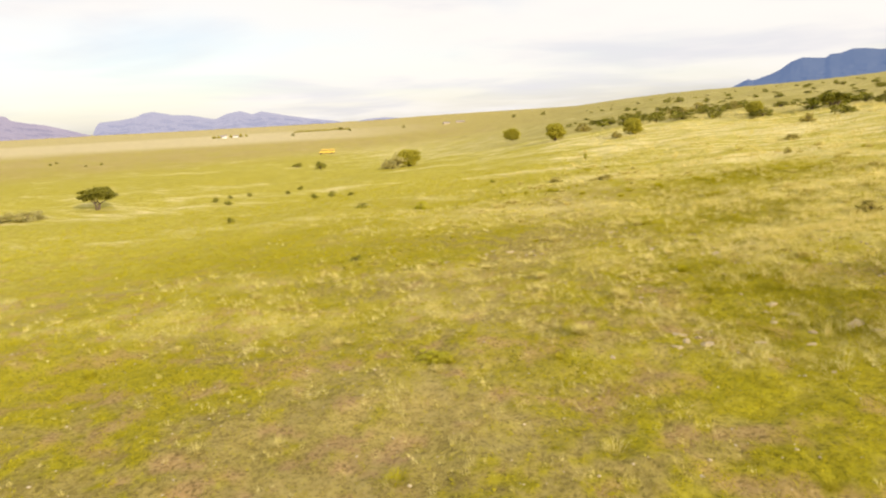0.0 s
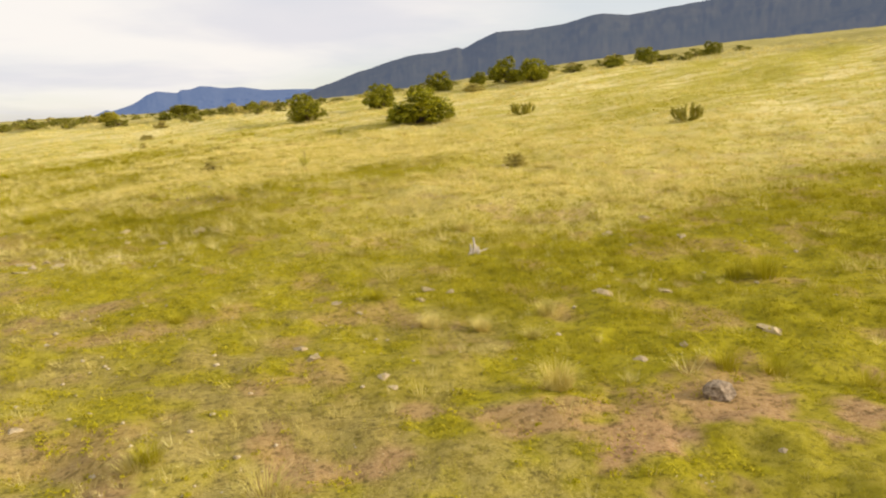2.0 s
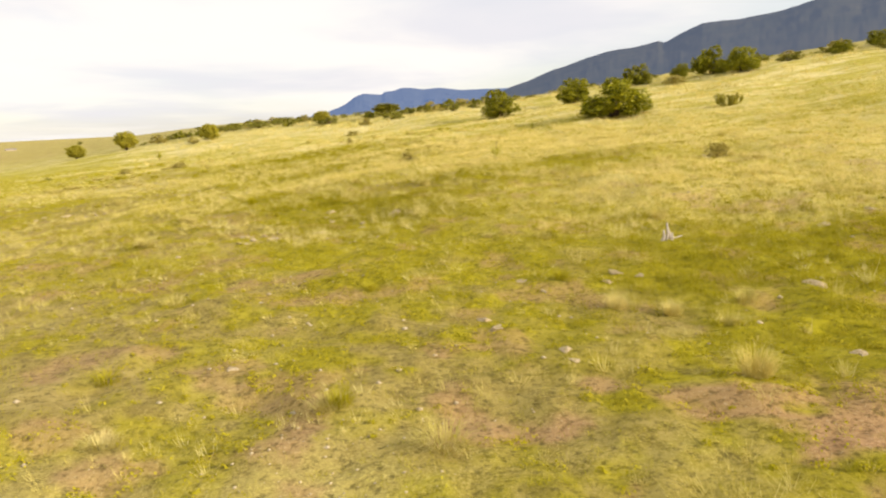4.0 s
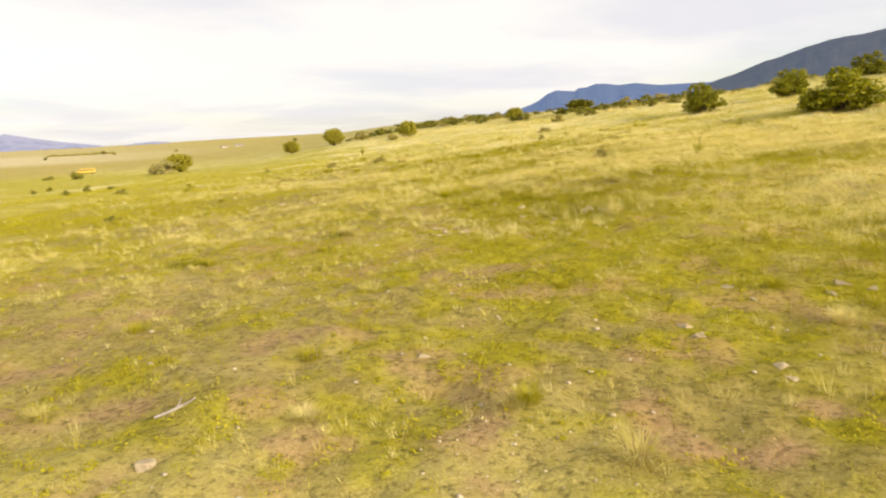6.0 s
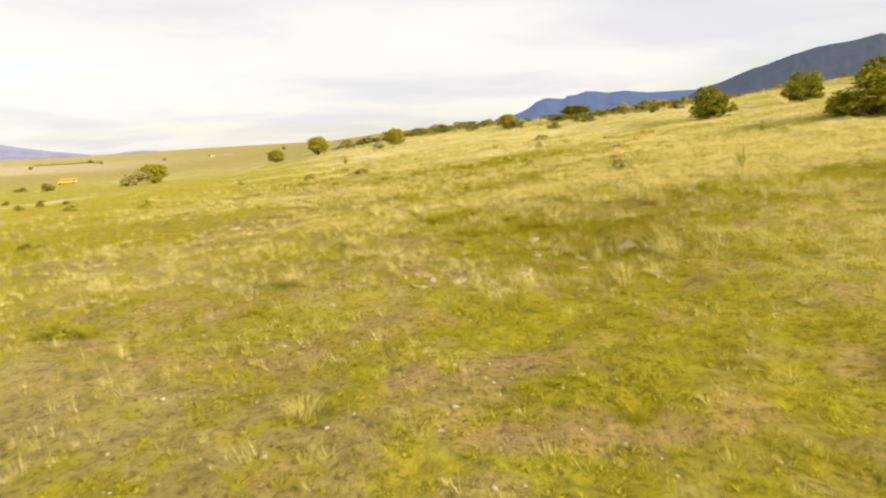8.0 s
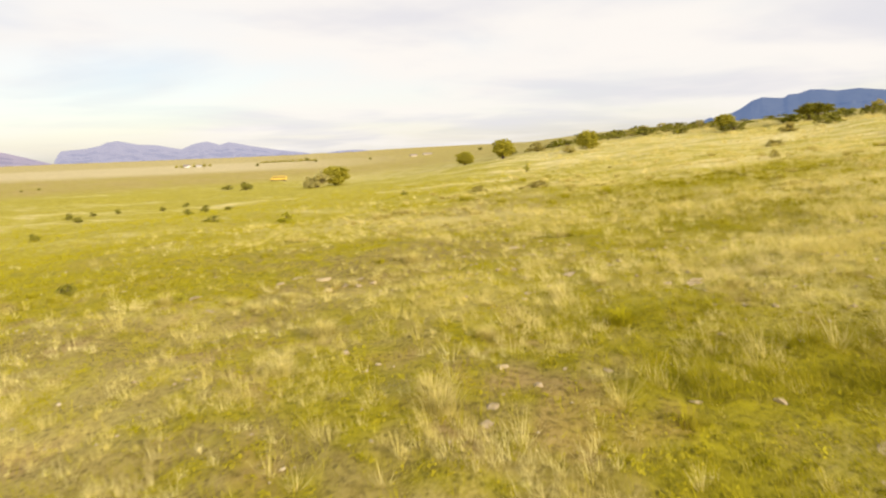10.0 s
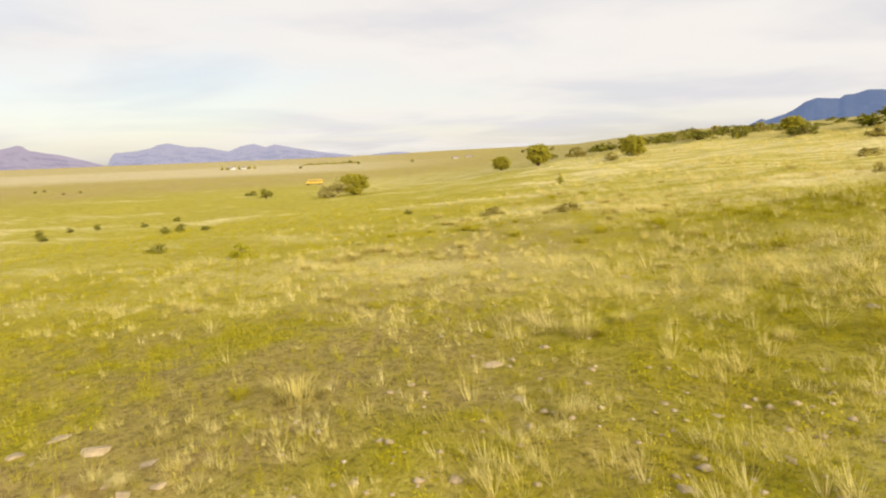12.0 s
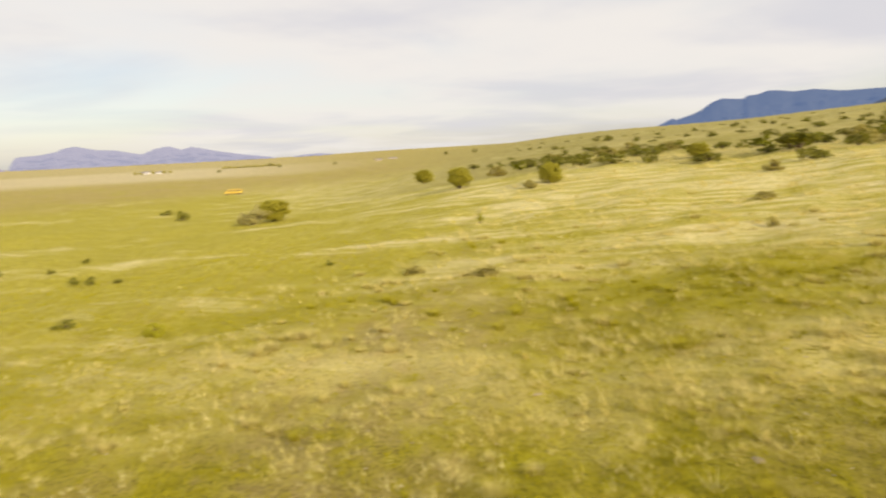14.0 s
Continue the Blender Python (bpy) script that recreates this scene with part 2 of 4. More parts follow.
def ground_material():
    m, nt, b = material("grassland", 0.95, 0.1)
    p = position(nt)
    fine, mid, big = noise_node(nt, 9, 5, 0.7, p), noise_node(nt, 0.9, 6, 0.65, p), noise_node(nt, 0.035, 5, 0.6, p)
    clump, weed, grit = noise_node(nt, 3.4, 5, 0.7, p), noise_node(nt, 2.1, 4, 0.6, p), noise_node(nt, 26, 4, 0.7, p)
    # thatch, litter and low herbs between the blades of the near turf
    turf = blend(nt, ranged(nt, clump, 0.40, 0.60), (0.36, 0.285, 0.072), (0.23, 0.175, 0.04))
    turf = blend(nt, ranged(nt, grit, 0.52, 0.66, 0.0, 0.6), turf, (0.42, 0.325, 0.12))
    green = blend(nt, ranged(nt, clump, 0.38, 0.62), (0.385, 0.333, 0.011), (0.25, 0.213, 0.010))
    green = blend(nt, ranged(nt, weed, 0.50, 0.64, 0.0, 0.7), green, (0.385, 0.33, 0.018))
    green = blend(nt, attr(nt, "shady"), green, blend(nt, ranged(nt, clump, 0.38, 0.62), (0.32, 0.277, 0.009), (0.205, 0.175, 0.009)))
    turf = blend(nt, ranged(nt, mix_up(nt, attr(nt, "lush"), clump, 0.9), 0.25, 0.75, 0.0, 0.9), turf, green)
    turf = blend(nt, attr(nt, "herb"), turf, green)
    dusty = blend(nt, ranged(nt, clump, 0.36, 0.62), (0.50, 0.385, 0.16), (0.39, 0.295, 0.095))
    turf = blend(nt, ranged(nt, mix_up(nt, attr(nt, "trodden"), mid, 0.6), 0.1, 0.9, 0.0, 0.65), turf, dusty)
    strawy = blend(nt, ranged(nt, clump, 0.3, 0.7), (0.50, 0.405, 0.08), (0.70, 0.585, 0.20))
    turf = blend(nt, ranged(nt, mix_up(nt, attr(nt, "dry"), grit, 1.1), 0.35, 0.95), turf, strawy)
    # closed sward seen from afar, in streaks along the contour, its colour lightened for haze
    turned = nt.nodes.new("ShaderNodeMapping")
    turned.inputs["Rotation"].default_value = (0, 0, radians(-20))
    turned.inputs["Scale"].default_value = (0.2, 1.0, 1.0)
    nt.links.new(p, turned.inputs["Vector"])
    streak = noise_node(nt, 0.55, 5, 0.65, turned.outputs[0])
    tuft = noise_node(nt, 1.7, 5, 0.75, p)
    sward = blend(nt, ranged(nt, mid, 0.35, 0.65), (0.43, 0.37, 0.028), (0.54, 0.46, 0.07))
    sward = blend(nt, ranged(nt, clump, 0.40, 0.52, 0.55, 0.0), sward, (0.24, 0.205, 0.016))
    sward = blend(nt, ranged(nt, mix_up(nt, attr(nt, "trodden"), mid, 0.5), 0.1, 0.9, 0.0, 0.6), sward, dusty)
    sward = blend(nt, ranged(nt, weed, 0.54, 0.66, 0.0, 0.45), sward, (0.55, 0.46, 0.12))
    straw = blend(nt, ranged(nt, tuft, 0.40, 0.60), (0.64, 0.537, 0.185), (0.79, 0.685, 0.33))
    straw = blend(nt, ranged(nt, streak, 0.44, 0.57, 0.85, 0.0), straw, (0.47, 0.40, 0.055))
    sward = blend(nt, ranged(nt, mix_up(nt, attr(nt, "dry"), streak, 1.2), 0.15, 0.85), sward, straw)
    turf = blend(nt, attr(nt, "closed"), turf, sward)
    # fan, plain and pale band: far ground tones lightened to carry the air's haze
    turf = blend(nt, attr(nt, "fan"), turf, blend(nt, ranged(nt, big, 0.4, 0.6), (0.31, 0.265, 0.065), (0.43, 0.36, 0.12)))
    scrubby = blend(nt, ranged(nt, noise_node(nt, 0.25, 5, 0.7, p), 0.42, 0.60), TAN, (0.36, 0.27, 0.075))
    turf = blend(nt, attr(nt, "plain"), turf, blend(nt, ranged(nt, big, 0.40, 0.62), scrubby, (0.42, 0.345, 0.065)))
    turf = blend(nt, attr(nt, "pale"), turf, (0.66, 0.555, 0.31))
    soil = blend(nt, ranged(nt, fine, 0.35, 0.7), (0.33, 0.185, 0.09), (0.50, 0.30, 0.16))
    soil = blend(nt, ranged(nt, grit, 0.60, 0.66), soil, (0.56, 0.42, 0.27))
    turf = blend(nt, attr(nt, "bare"), turf, soil)
    # near-black speckle: dark litter, and shade between the blades put into the colour
    shaded_turf = blend(nt, ranged(nt, fine, 0.33, 0.50, 0.42, 1.0), (0.02, 0.015, 0.005), turf)
    nt.links.new(shaded_turf, b.inputs["Base Color"])
    bump(nt, b, blend(nt, 0.35, fine, grit), 0.06, 0.8)
    return m


def leafy(nt, b, col, share):
    """Thin leaves let part of the light through."""
    out = nt.nodes["Material Output"]
    t, mix = nt.nodes.new("ShaderNodeBsdfTranslucent"), nt.nodes.new("ShaderNodeMixShader")
    nt.links.new(col, b.inputs["Base Color"])
    nt.links.new(col, t.inputs["Color"])
    mix.inputs[0].default_value = share
    nt.links.new(b.outputs[0], mix.inputs[1])
    nt.links.new(t.outputs[0], mix.inputs[2])
    nt.links.new(mix.outputs[0], out.inputs["Surface"])


def blade_material(name, a, c, d, thin=0.2, own=0.45, clump=2.6):
    """Blades and small leaves: the colour follows the clump, each blade adds its own share."""
    m, nt, b = material(name, 0.85, 0.08)
    p = position(nt)
    r = nt.nodes.new("ShaderNodeNewGeometry").outputs["Random Per Island"]
    f = ranged(nt, noise_node(nt, clump, 3, 0.6, p), 0.32, 0.68)
    col = blend(nt, mix_up(nt, f, r, own), a, c)
    col = blend(nt, ranged(nt, noise_node(nt, 0.5, 4, 0.6, p), 0.42, 0.66), col, d)
    leafy(nt, b, col, thin)
    return m


def leaf_material(name, a, c):
    m, nt, b = material(name, 0.65, 0.3)
    r = nt.nodes.new("ShaderNodeNewGeometry").outputs["Random Per Island"]
    o = nt.nodes.new("ShaderNodeObjectInfo").outputs["Random"]
    col = blend(nt, r, a, c)
    col = blend(nt, ranged(nt, o, 0, 1, 0, 0.35), col, tuple(x * 0.7 + y * 0.35 for x, y in zip(a, (0.2, 0.15, 0.03))))
    leafy(nt, b, col, 0.3)
    return m


def mottled(name, a, c, scale, rough=0.9, dist=0.02, spec=0.2):
    m, nt, b = material(name, rough, spec)
    co = nt.nodes.new("ShaderNodeTexCoord").outputs["Object"]
    f, g = noise_node(nt, scale, 6, 0.65, co), noise_node(nt, scale * 5, 4, 0.6, co)
    col = blend(nt, ranged(nt, f, 0.35, 0.65), a, c)
    col = blend(nt, ranged(nt, g, 0.35, 0.7, 0.0, 0.45), col, tuple(x * 0.55 for x in a))
    o = nt.nodes.new("ShaderNodeObjectInfo").outputs["Random"]
    col = blend(nt, ranged(nt, o, 0, 1, 0.75, 1.0), (0.05, 0.045, 0.04), col)
    nt.links.new(col, b.inputs["Base Color"])
    bump(nt, b, g, dist)
    return m


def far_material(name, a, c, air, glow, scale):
    """Far hills: dark slopes, with the light of kilometres of air put in as emission."""
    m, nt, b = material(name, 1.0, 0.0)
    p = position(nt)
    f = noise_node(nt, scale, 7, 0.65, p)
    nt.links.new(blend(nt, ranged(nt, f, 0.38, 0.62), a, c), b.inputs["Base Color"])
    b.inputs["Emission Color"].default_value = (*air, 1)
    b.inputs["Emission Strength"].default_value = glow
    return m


MAT_GROUND = ground_material()
MAT_GREEN = blade_material("green_blades", (0.36, 0.315, 0.007), (0.51, 0.436, 0.052), (0.38, 0.337, 0.007))
MAT_HERB = blade_material("herb_leaves", (0.33, 0.297, 0.005), (0.48, 0.414, 0.024), (0.41, 0.348, 0.02))
MAT_CLOVER = blade_material("clover_leaves", (0.225, 0.206, 0.003), (0.36, 0.31, 0.012), (0.30, 0.253, 0.012))
MAT_TALL = blade_material("tall_green_blades", (0.28, 0.256, 0.004), (0.42, 0.36, 0.025), (0.31, 0.272, 0.006))
MAT_STUBBLE = blade_material("khaki_stubble", (0.49, 0.415, 0.105), (0.33, 0.288, 0.036), (0.42, 0.37, 0.045))
MAT_DRY = blade_material("dry_blades", (0.72, 0.612, 0.22), (0.59, 0.49, 0.11), (0.78, 0.68, 0.29), 0.3)
MAT_JUNIPER = leaf_material("juniper_leaves", (0.10, 0.108, 0.002), (0.46, 0.435, 0.012))
MAT_MESQUITE = leaf_material("mesquite_leaves", (0.33, 0.30, 0.02), (0.56, 0.49, 0.05))
MAT_SCRUB = leaf_material("scrub_leaves", (0.17, 0.168, 0.014), (0.36, 0.33, 0.04))
MAT_DRYSCRUB = leaf_material("dry_scrub", (0.40, 0.34, 0.07), (0.55, 0.46, 0.12))
MAT_OAK = leaf_material("oak_leaves", (0.11, 0.115, 0.006), (0.31, 0.28, 0.02))
MAT_TWIGGY = leaf_material("grey_twigs", (0.50, 0.45, 0.14), (0.66, 0.58, 0.23))
MAT_YUCCA = leaf_material("yucca_leaves", (0.34, 0.33, 0.015), (0.46, 0.42, 0.04))
MAT_BRIGHT = leaf_material("fresh_leaves", (0.40, 0.385, 0.01), (0.58, 0.52, 0.03))
MAT_CACTUS = leaf_material("cactus_skin", (0.25, 0.225, 0.015), (0.42, 0.36, 0.035))
MAT_BARK = mottled("bark", (0.13, 0.09, 0.055), (0.20, 0.15, 0.10), 6)
MAT_ROCK = mottled("pale_stone", (0.50, 0.40, 0.23), (0.74, 0.62, 0.41), 5)
MAT_STONE = mottled("weathered_stone", (0.44, 0.335, 0.185), (0.66, 0.53, 0.32), 4)
MAT_GREYROCK = mottled("grey_stone", (0.15, 0.105, 0.065), (0.56, 0.44, 0.30), 9)
MAT_DEADWOOD = mottled("bleached_wood", (0.42, 0.36, 0.28), (0.62, 0.55, 0.45), 7)
# the last colour and number set the painted haze: its tint and glow
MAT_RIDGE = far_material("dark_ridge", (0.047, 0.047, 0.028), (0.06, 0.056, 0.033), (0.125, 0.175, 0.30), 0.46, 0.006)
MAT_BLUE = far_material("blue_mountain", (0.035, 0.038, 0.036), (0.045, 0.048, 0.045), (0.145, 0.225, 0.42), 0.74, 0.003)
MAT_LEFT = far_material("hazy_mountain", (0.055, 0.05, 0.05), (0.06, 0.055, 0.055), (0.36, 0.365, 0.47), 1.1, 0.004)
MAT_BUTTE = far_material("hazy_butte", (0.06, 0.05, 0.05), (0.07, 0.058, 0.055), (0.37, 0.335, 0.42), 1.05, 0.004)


# ---- builders ----
def mesh_from(name, verts, faces, mat, flat=True):
    me = bpy.data.meshes.new(name)
    verts, faces = np.asarray(verts, np.float32), np.asarray(faces, np.int32)
    k = faces.shape[1]
    me.vertices.add(len(verts))
    me.vertices.foreach_set("co", verts.ravel())
    me.loops.add(faces.size)
    me.loops.foreach_set("vertex_index", faces.ravel())
    me.polygons.add(len(faces))
    me.polygons.foreach_set("loop_start", np.arange(0, faces.size, k, dtype=np.int32))
    me.polygons.foreach_set("loop_total", np.full(len(faces), k, np.int32))
    me.update(calc_edges=True)
    me.materials.append(mat)
    if not flat:
        me.polygons.foreach_set("use_smooth", np.ones(len(faces), bool))
    return me


def part(name, me, parent, label=""):
    ob = new(name, me)
    ob.parent = parent
    return tagged(ob, label)


def from_bmesh(name, bm, mat, smooth_faces=False):
    me = bpy.data.meshes.new(name)
    for f in bm.faces:
        f.smooth = smooth_faces
    bm.to_mesh(me)
    bm.free()
    me.materials.append(mat)
    return me


def box(bm, x0, x1, y0, y1, z0, z1, bevel=0.0):
    m = Matrix.LocRotScale(((x0 + x1) / 2, (y0 + y1) / 2, (z0 + z1) / 2), None, (x1 - x0, y1 - y0, z1 - z0))
    made = bmesh.ops.create_cube(bm, size=1, matrix=m)
    if bevel:
        edges = list({e for v in made["verts"] for e in v.link_edges})
        bmesh.ops.bevel(bm, geom=edges, offset=bevel, segments=2, affect="EDGES")


# ---- ground ----
def build_ground():
    az = np.concatenate([np.arange(-76, 76, 0.3), np.arange(76, 284, 4.0)])
    rad = np.concatenate([[0.02, 1.5, 3.0], 4.0 * 1.0125 ** np.arange(0, 231), 70 * 1.036 ** np.arange(0, 127)])
    a, r = np.meshgrid(np.radians(az), rad)
    x, y = 1.5 + r * np.sin(a), -3.0 + r * np.cos(a)
    z = surface_z(x, y)
    n, k = len(rad), len(az)
    i = np.arange(n - 1)[:, None] * k
    j = np.arange(k)[None, :]
    j2 = (j + 1) % k
    faces = np.stack([i + j, i + j2, i + k + j2, i + k + j], -1).reshape(-1, 4)[:, ::-1]
    me = mesh_from("ground", np.stack([x, y, z], -1).reshape(-1, 3), faces, MAT_GROUND, flat=False)
    deg = np.degrees(a)
    deg = (deg + 180) % 360 - 180
    plain = smooth(165, 430, r * (0.75 + 0.5 * patches(x, y, 260, 47)) * (1 - 0.36 * smooth(-55, -32, deg))) * smooth(-8, -30, deg) * 0.85
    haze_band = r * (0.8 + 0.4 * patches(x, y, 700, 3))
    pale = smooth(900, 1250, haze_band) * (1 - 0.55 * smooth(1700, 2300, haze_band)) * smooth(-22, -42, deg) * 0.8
    fan = smooth(-3, 8, beyond_straw(x, y) + 14 * (patches(x, y, 22, 41) - 0.5)) * smooth(-32, -14, deg) * (0.55 + 0.45 * patches(x, y, 35, 43))
    # the far straw share is raised to pale the ground as haze does
    dry = dryness(x, y) * smooth(700, 300, r) + 0.62 * smooth(300, 700, r)
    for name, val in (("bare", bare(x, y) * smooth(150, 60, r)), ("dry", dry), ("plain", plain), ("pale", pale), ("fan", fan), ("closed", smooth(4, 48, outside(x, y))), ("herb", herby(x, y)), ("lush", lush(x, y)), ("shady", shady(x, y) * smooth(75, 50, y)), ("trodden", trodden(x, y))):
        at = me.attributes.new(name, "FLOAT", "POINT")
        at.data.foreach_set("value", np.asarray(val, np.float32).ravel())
    return tagged(new("ground", me), "rolling dry grassland with green turf and bare soil patches", "ground", kind="structure")


build_ground()


# ---- grass ----
def grass(name, label, mat, dens, blades, high, wide, kind, seed, reach, grow, upright=1.25, wind=0.0):
    """One sheet of loose tufts, thinner and coarser outside the near stretch. dens: tufts a square metre near by."""
    g = np.random.default_rng(seed)
    verts = []
    edges = [q for q in (0.0, 4, 8, 16, 32, 64, 128) if q <= reach]
    for d0, d1 in zip([-1.0] + edges[:-1], edges):
        x0, x1, y0, y1 = -8.5 - d1, 9.5 + d1, 4, 38 + d1
        most = dens / (1 + max(d0, 0) / grow) ** 2
        n = int((x1 - x0) * (y1 - y0) * most)
        x, y = g.uniform(x0, x1, n), g.uniform(y0, y1, n)
        d = outside(x, y)
        here = (d > d0) & (d <= d1) & (np.abs(np.degrees(np.arctan2(x - 1, y + 6))) < 76)
        x, y, d = x[here], y[here], d[here]
        share = dryness(x, y)
        foot = smooth(3, 8, x) * smooth(8.5, 12, y) * smooth(25, 19, y)
        if kind == "dry":
            chance = (0.03 + 0.09 * smooth(20, 30, y) * smooth(-14, -6, x) + 0.86 * share) * smooth(-40, -12, x) * (0.45 + 0.55 * smooth(12, 28, y)) * smooth(0.44, 0.60, patches(x, y, 1.1, 65, 3))
        elif kind == "tall":
            chance = (1 - 0.6 * share) * np.maximum(shady(x, y), 0.6 * foot) * (0.3 + 0.7 * lush(x, y)) * smooth(0.44, 0.56, patches(x, y, 0.9, 67, 3))
        elif kind == "straw":
            upland = smooth(2, 9, x - np.interp(y, TRAIL_Y, TRAIL_X)) * smooth(20, 26, y) * smooth(24, 14, x)
            chance = np.maximum(upland, 0.6 * foot) * (0.45 + 0.55 * share) * smooth(0.50, 0.60, patches(x, y, 1.5, 85, 3))
        elif kind == "stubble":
            chance = smooth(0.45, 0.54, patches(x, y, 0.26, 69, 3))
        else:
            chance = (1 - 0.4 * shady(x, y)) * (1 - 0.7 * share) * (0.4 + 0.6 * lush(x, y)) * smooth(0.28, 0.62, patches(x, y, 0.6, 55, 3)) * (0.5 + 0.5 * smooth(9, 19, y))
        if kind != "stubble":
            chance = chance * (1 - 0.65 * trodden(x, y))
        chance = chance * (1 - 0.93 * bare(x, y)) * ((1 + max(d0, 0) / grow) / (1 + d / grow)) ** 2 * smooth(reach, reach * 0.75, d)
        keep = g.uniform(0, 1, len(x)) < chance
        x, y, d = x[keep], y[keep], d[keep]
        z = surface_z(x, y)
        size = np.minimum(g.lognormal(0, 0.45, len(x)), 1.9) * (0.7 + 0.6 * patches(x, y, 1.3, 57, 2))
        coarse = 1 + d / grow
        x, y, z, size, coarse = (np.repeat(q, blades) for q in (x, y, z, size, coarse))
        m = len(x)
        turn, lean = g.uniform(0, 6.283, m), g.uniform(0.15, upright, m)
        turn = np.where(g.uniform(0, 1, m) < wind, 3.0 + g.normal(0, 0.55, m), turn)
        h = high * size * g.uniform(0.5, 1.15, m) * (0.75 + 0.25 * coarse) * (0.62 + 0.38 * smooth(10, 22, y))
        w = wide * coarse
        spread = (wide * (9 if kind == "dry" else 7) * coarse + 0.02) * size * g.uniform(0, 1, m)
        bx, by = x + np.cos(turn) * spread, y + np.sin(turn) * spread
        side = turn + 1.57 + g.normal(0, 0.5, m)
        sx, sy = np.cos(side) * w * 0.5, np.sin(side) * w * 0.5
        z0 = z - 0.03
        tx, ty, tz = bx + np.cos(turn) * h * lean, by + np.sin(turn) * h * lean, z + h * np.sqrt(np.maximum(1 - (lean * 0.72) ** 2, 0.04))
        tri = np.stack([np.stack([bx - sx, by - sy, z0], -1), np.stack([bx + sx, by + sy, z0], -1), np.stack([tx, ty, tz], -1)], 1)
        verts.append(tri.reshape(-1, 3))
    v = np.concatenate(verts)
    f = np.arange(len(v)).reshape(-1, 3)
    return tagged(new(name, mesh_from(name, v, f, mat)), label, "grass", kind="stuff")


def cushions(name, label, mat, dens, leaf, seed, reach, grow, deep):
    """Low herbs in rounded cushions of small broad leaves. dens: cushions a square metre near by."""
    g = np.random.default_rng(seed)
    verts = []
    edges = [q for q in (0.0, 4, 8, 16, 32, 64, 128) if q <= reach]
    for d0, d1 in zip([-1.0] + edges[:-1], edges):
        x0, x1, y0, y1 = -8.5 - d1, 9.5 + d1, 4, 38 + d1
        most = dens / (1 + max(d0, 0) / grow) ** 2
        n = int((x1 - x0) * (y1 - y0) * most)
        x, y = g.uniform(x0, x1, n), g.uniform(y0, y1, n)
        d = outside(x, y)
        here = (d > d0) & (d <= d1) & (np.abs(np.degrees(np.arctan2(x - 1, y + 6))) < 76)
        x, y, d = x[here], y[here], d[here]
        kin = shady(x, y)
        chance = (kin if deep else 1 - kin) * herby(x, y) * (1 - 0.6 * dryness(x, y)) * (1 - 0.65 * bare(x, y)) * ((1 + max(d0, 0) / grow) / (1 + d / grow)) ** 2 * smooth(reach, reach * 0.75, d)
        keep = g.uniform(0, 1, len(x)) < chance
        x, y, d = x[keep], y[keep], d[keep]
        coarse = 1 + d / grow
        wide = 0.105 * g.lognormal(0, 0.38, len(x)) * coarse
        high = np.minimum(wide * g.uniform(0.5, 0.95, len(x)), 0.13 + 0.02 * coarse)
        z = surface_z(x, y)
        x, y, z, wide, high, coarse = (np.repeat(q, 24) for q in (x, y, z, wide, high, coarse))
        m = len(x)
        t, q = g.uniform(0, 6.283, m), np.sqrt(g.uniform(0, 1, m))
        p = np.stack([x + np.cos(t) * q * wide, y + np.sin(t) * q * wide, z + high * (1 - q ** 2) * g.uniform(0.55, 1.0, m) + 0.004], -1)
        nrm = np.stack([np.cos(t) * q * 0.9, np.sin(t) * q * 0.9, np.ones(m)], -1) + g.normal(0, 0.45, (m, 3))
        nrm /= np.linalg.norm(nrm, axis=1)[:, None]
        u = np.cross(nrm, g.normal(0, 1, (m, 3)))
        u /= np.linalg.norm(u, axis=1)[:, None] + 1e-6
        v = np.cross(nrm, u)
        s = (leaf * coarse ** 0.6 * g.uniform(0.7, 1.4, m))[:, None]
        verts.append(np.stack([p - u * s * 0.55, p + u * s * 0.55, p + v * s * 1.2], 1).reshape(-1, 3))
    v = np.concatenate(verts)
    f = np.arange(len(v)).reshape(-1, 3)
    return tagged(new(name, mesh_from(name, v, f, mat)), label, "herbs", kind="stuff")


cushions("low_herbs", "low broad-leaved green herbs in cushions on the turf", MAT_HERB, 22, 0.023, 20, 32, 14, False)
cushions("deep_green_herbs", "deep green low herbs growing thick between the grasses", MAT_CLOVER, 30, 0.024, 24, 32, 14, True)
grass("green_grass", "short yellow-green grass in low tufts", MAT_GREEN, 52, 11, 0.13, 0.0058, "green", 21, 64, 19, 1.25, 0.35)
grass("stubble", "short trampled khaki stubble and litter on the soil", MAT_STUBBLE, 53, 8, 0.085, 0.0085, "stubble", 25, 16, 12, 1.35, 0.3)
grass("tall_green_grass", "longer green grass in leaning tufts", MAT_TALL, 76, 14, 0.24, 0.0065, "tall", 23, 32, 19, 1.2, 0.5)
grass("straw_clumps", "taller pale straw clumps standing over the green turf", MAT_DRY, 6, 34, 0.35, 0.0065, "straw", 26, 32, 19, 0.95, 0.4)
grass("dry_grass", "pale straw-coloured dry grass tufts", MAT_DRY, 46, 20, 0.20, 0.0055, "dry", 22, 128, 19, 1.15, 0.5)


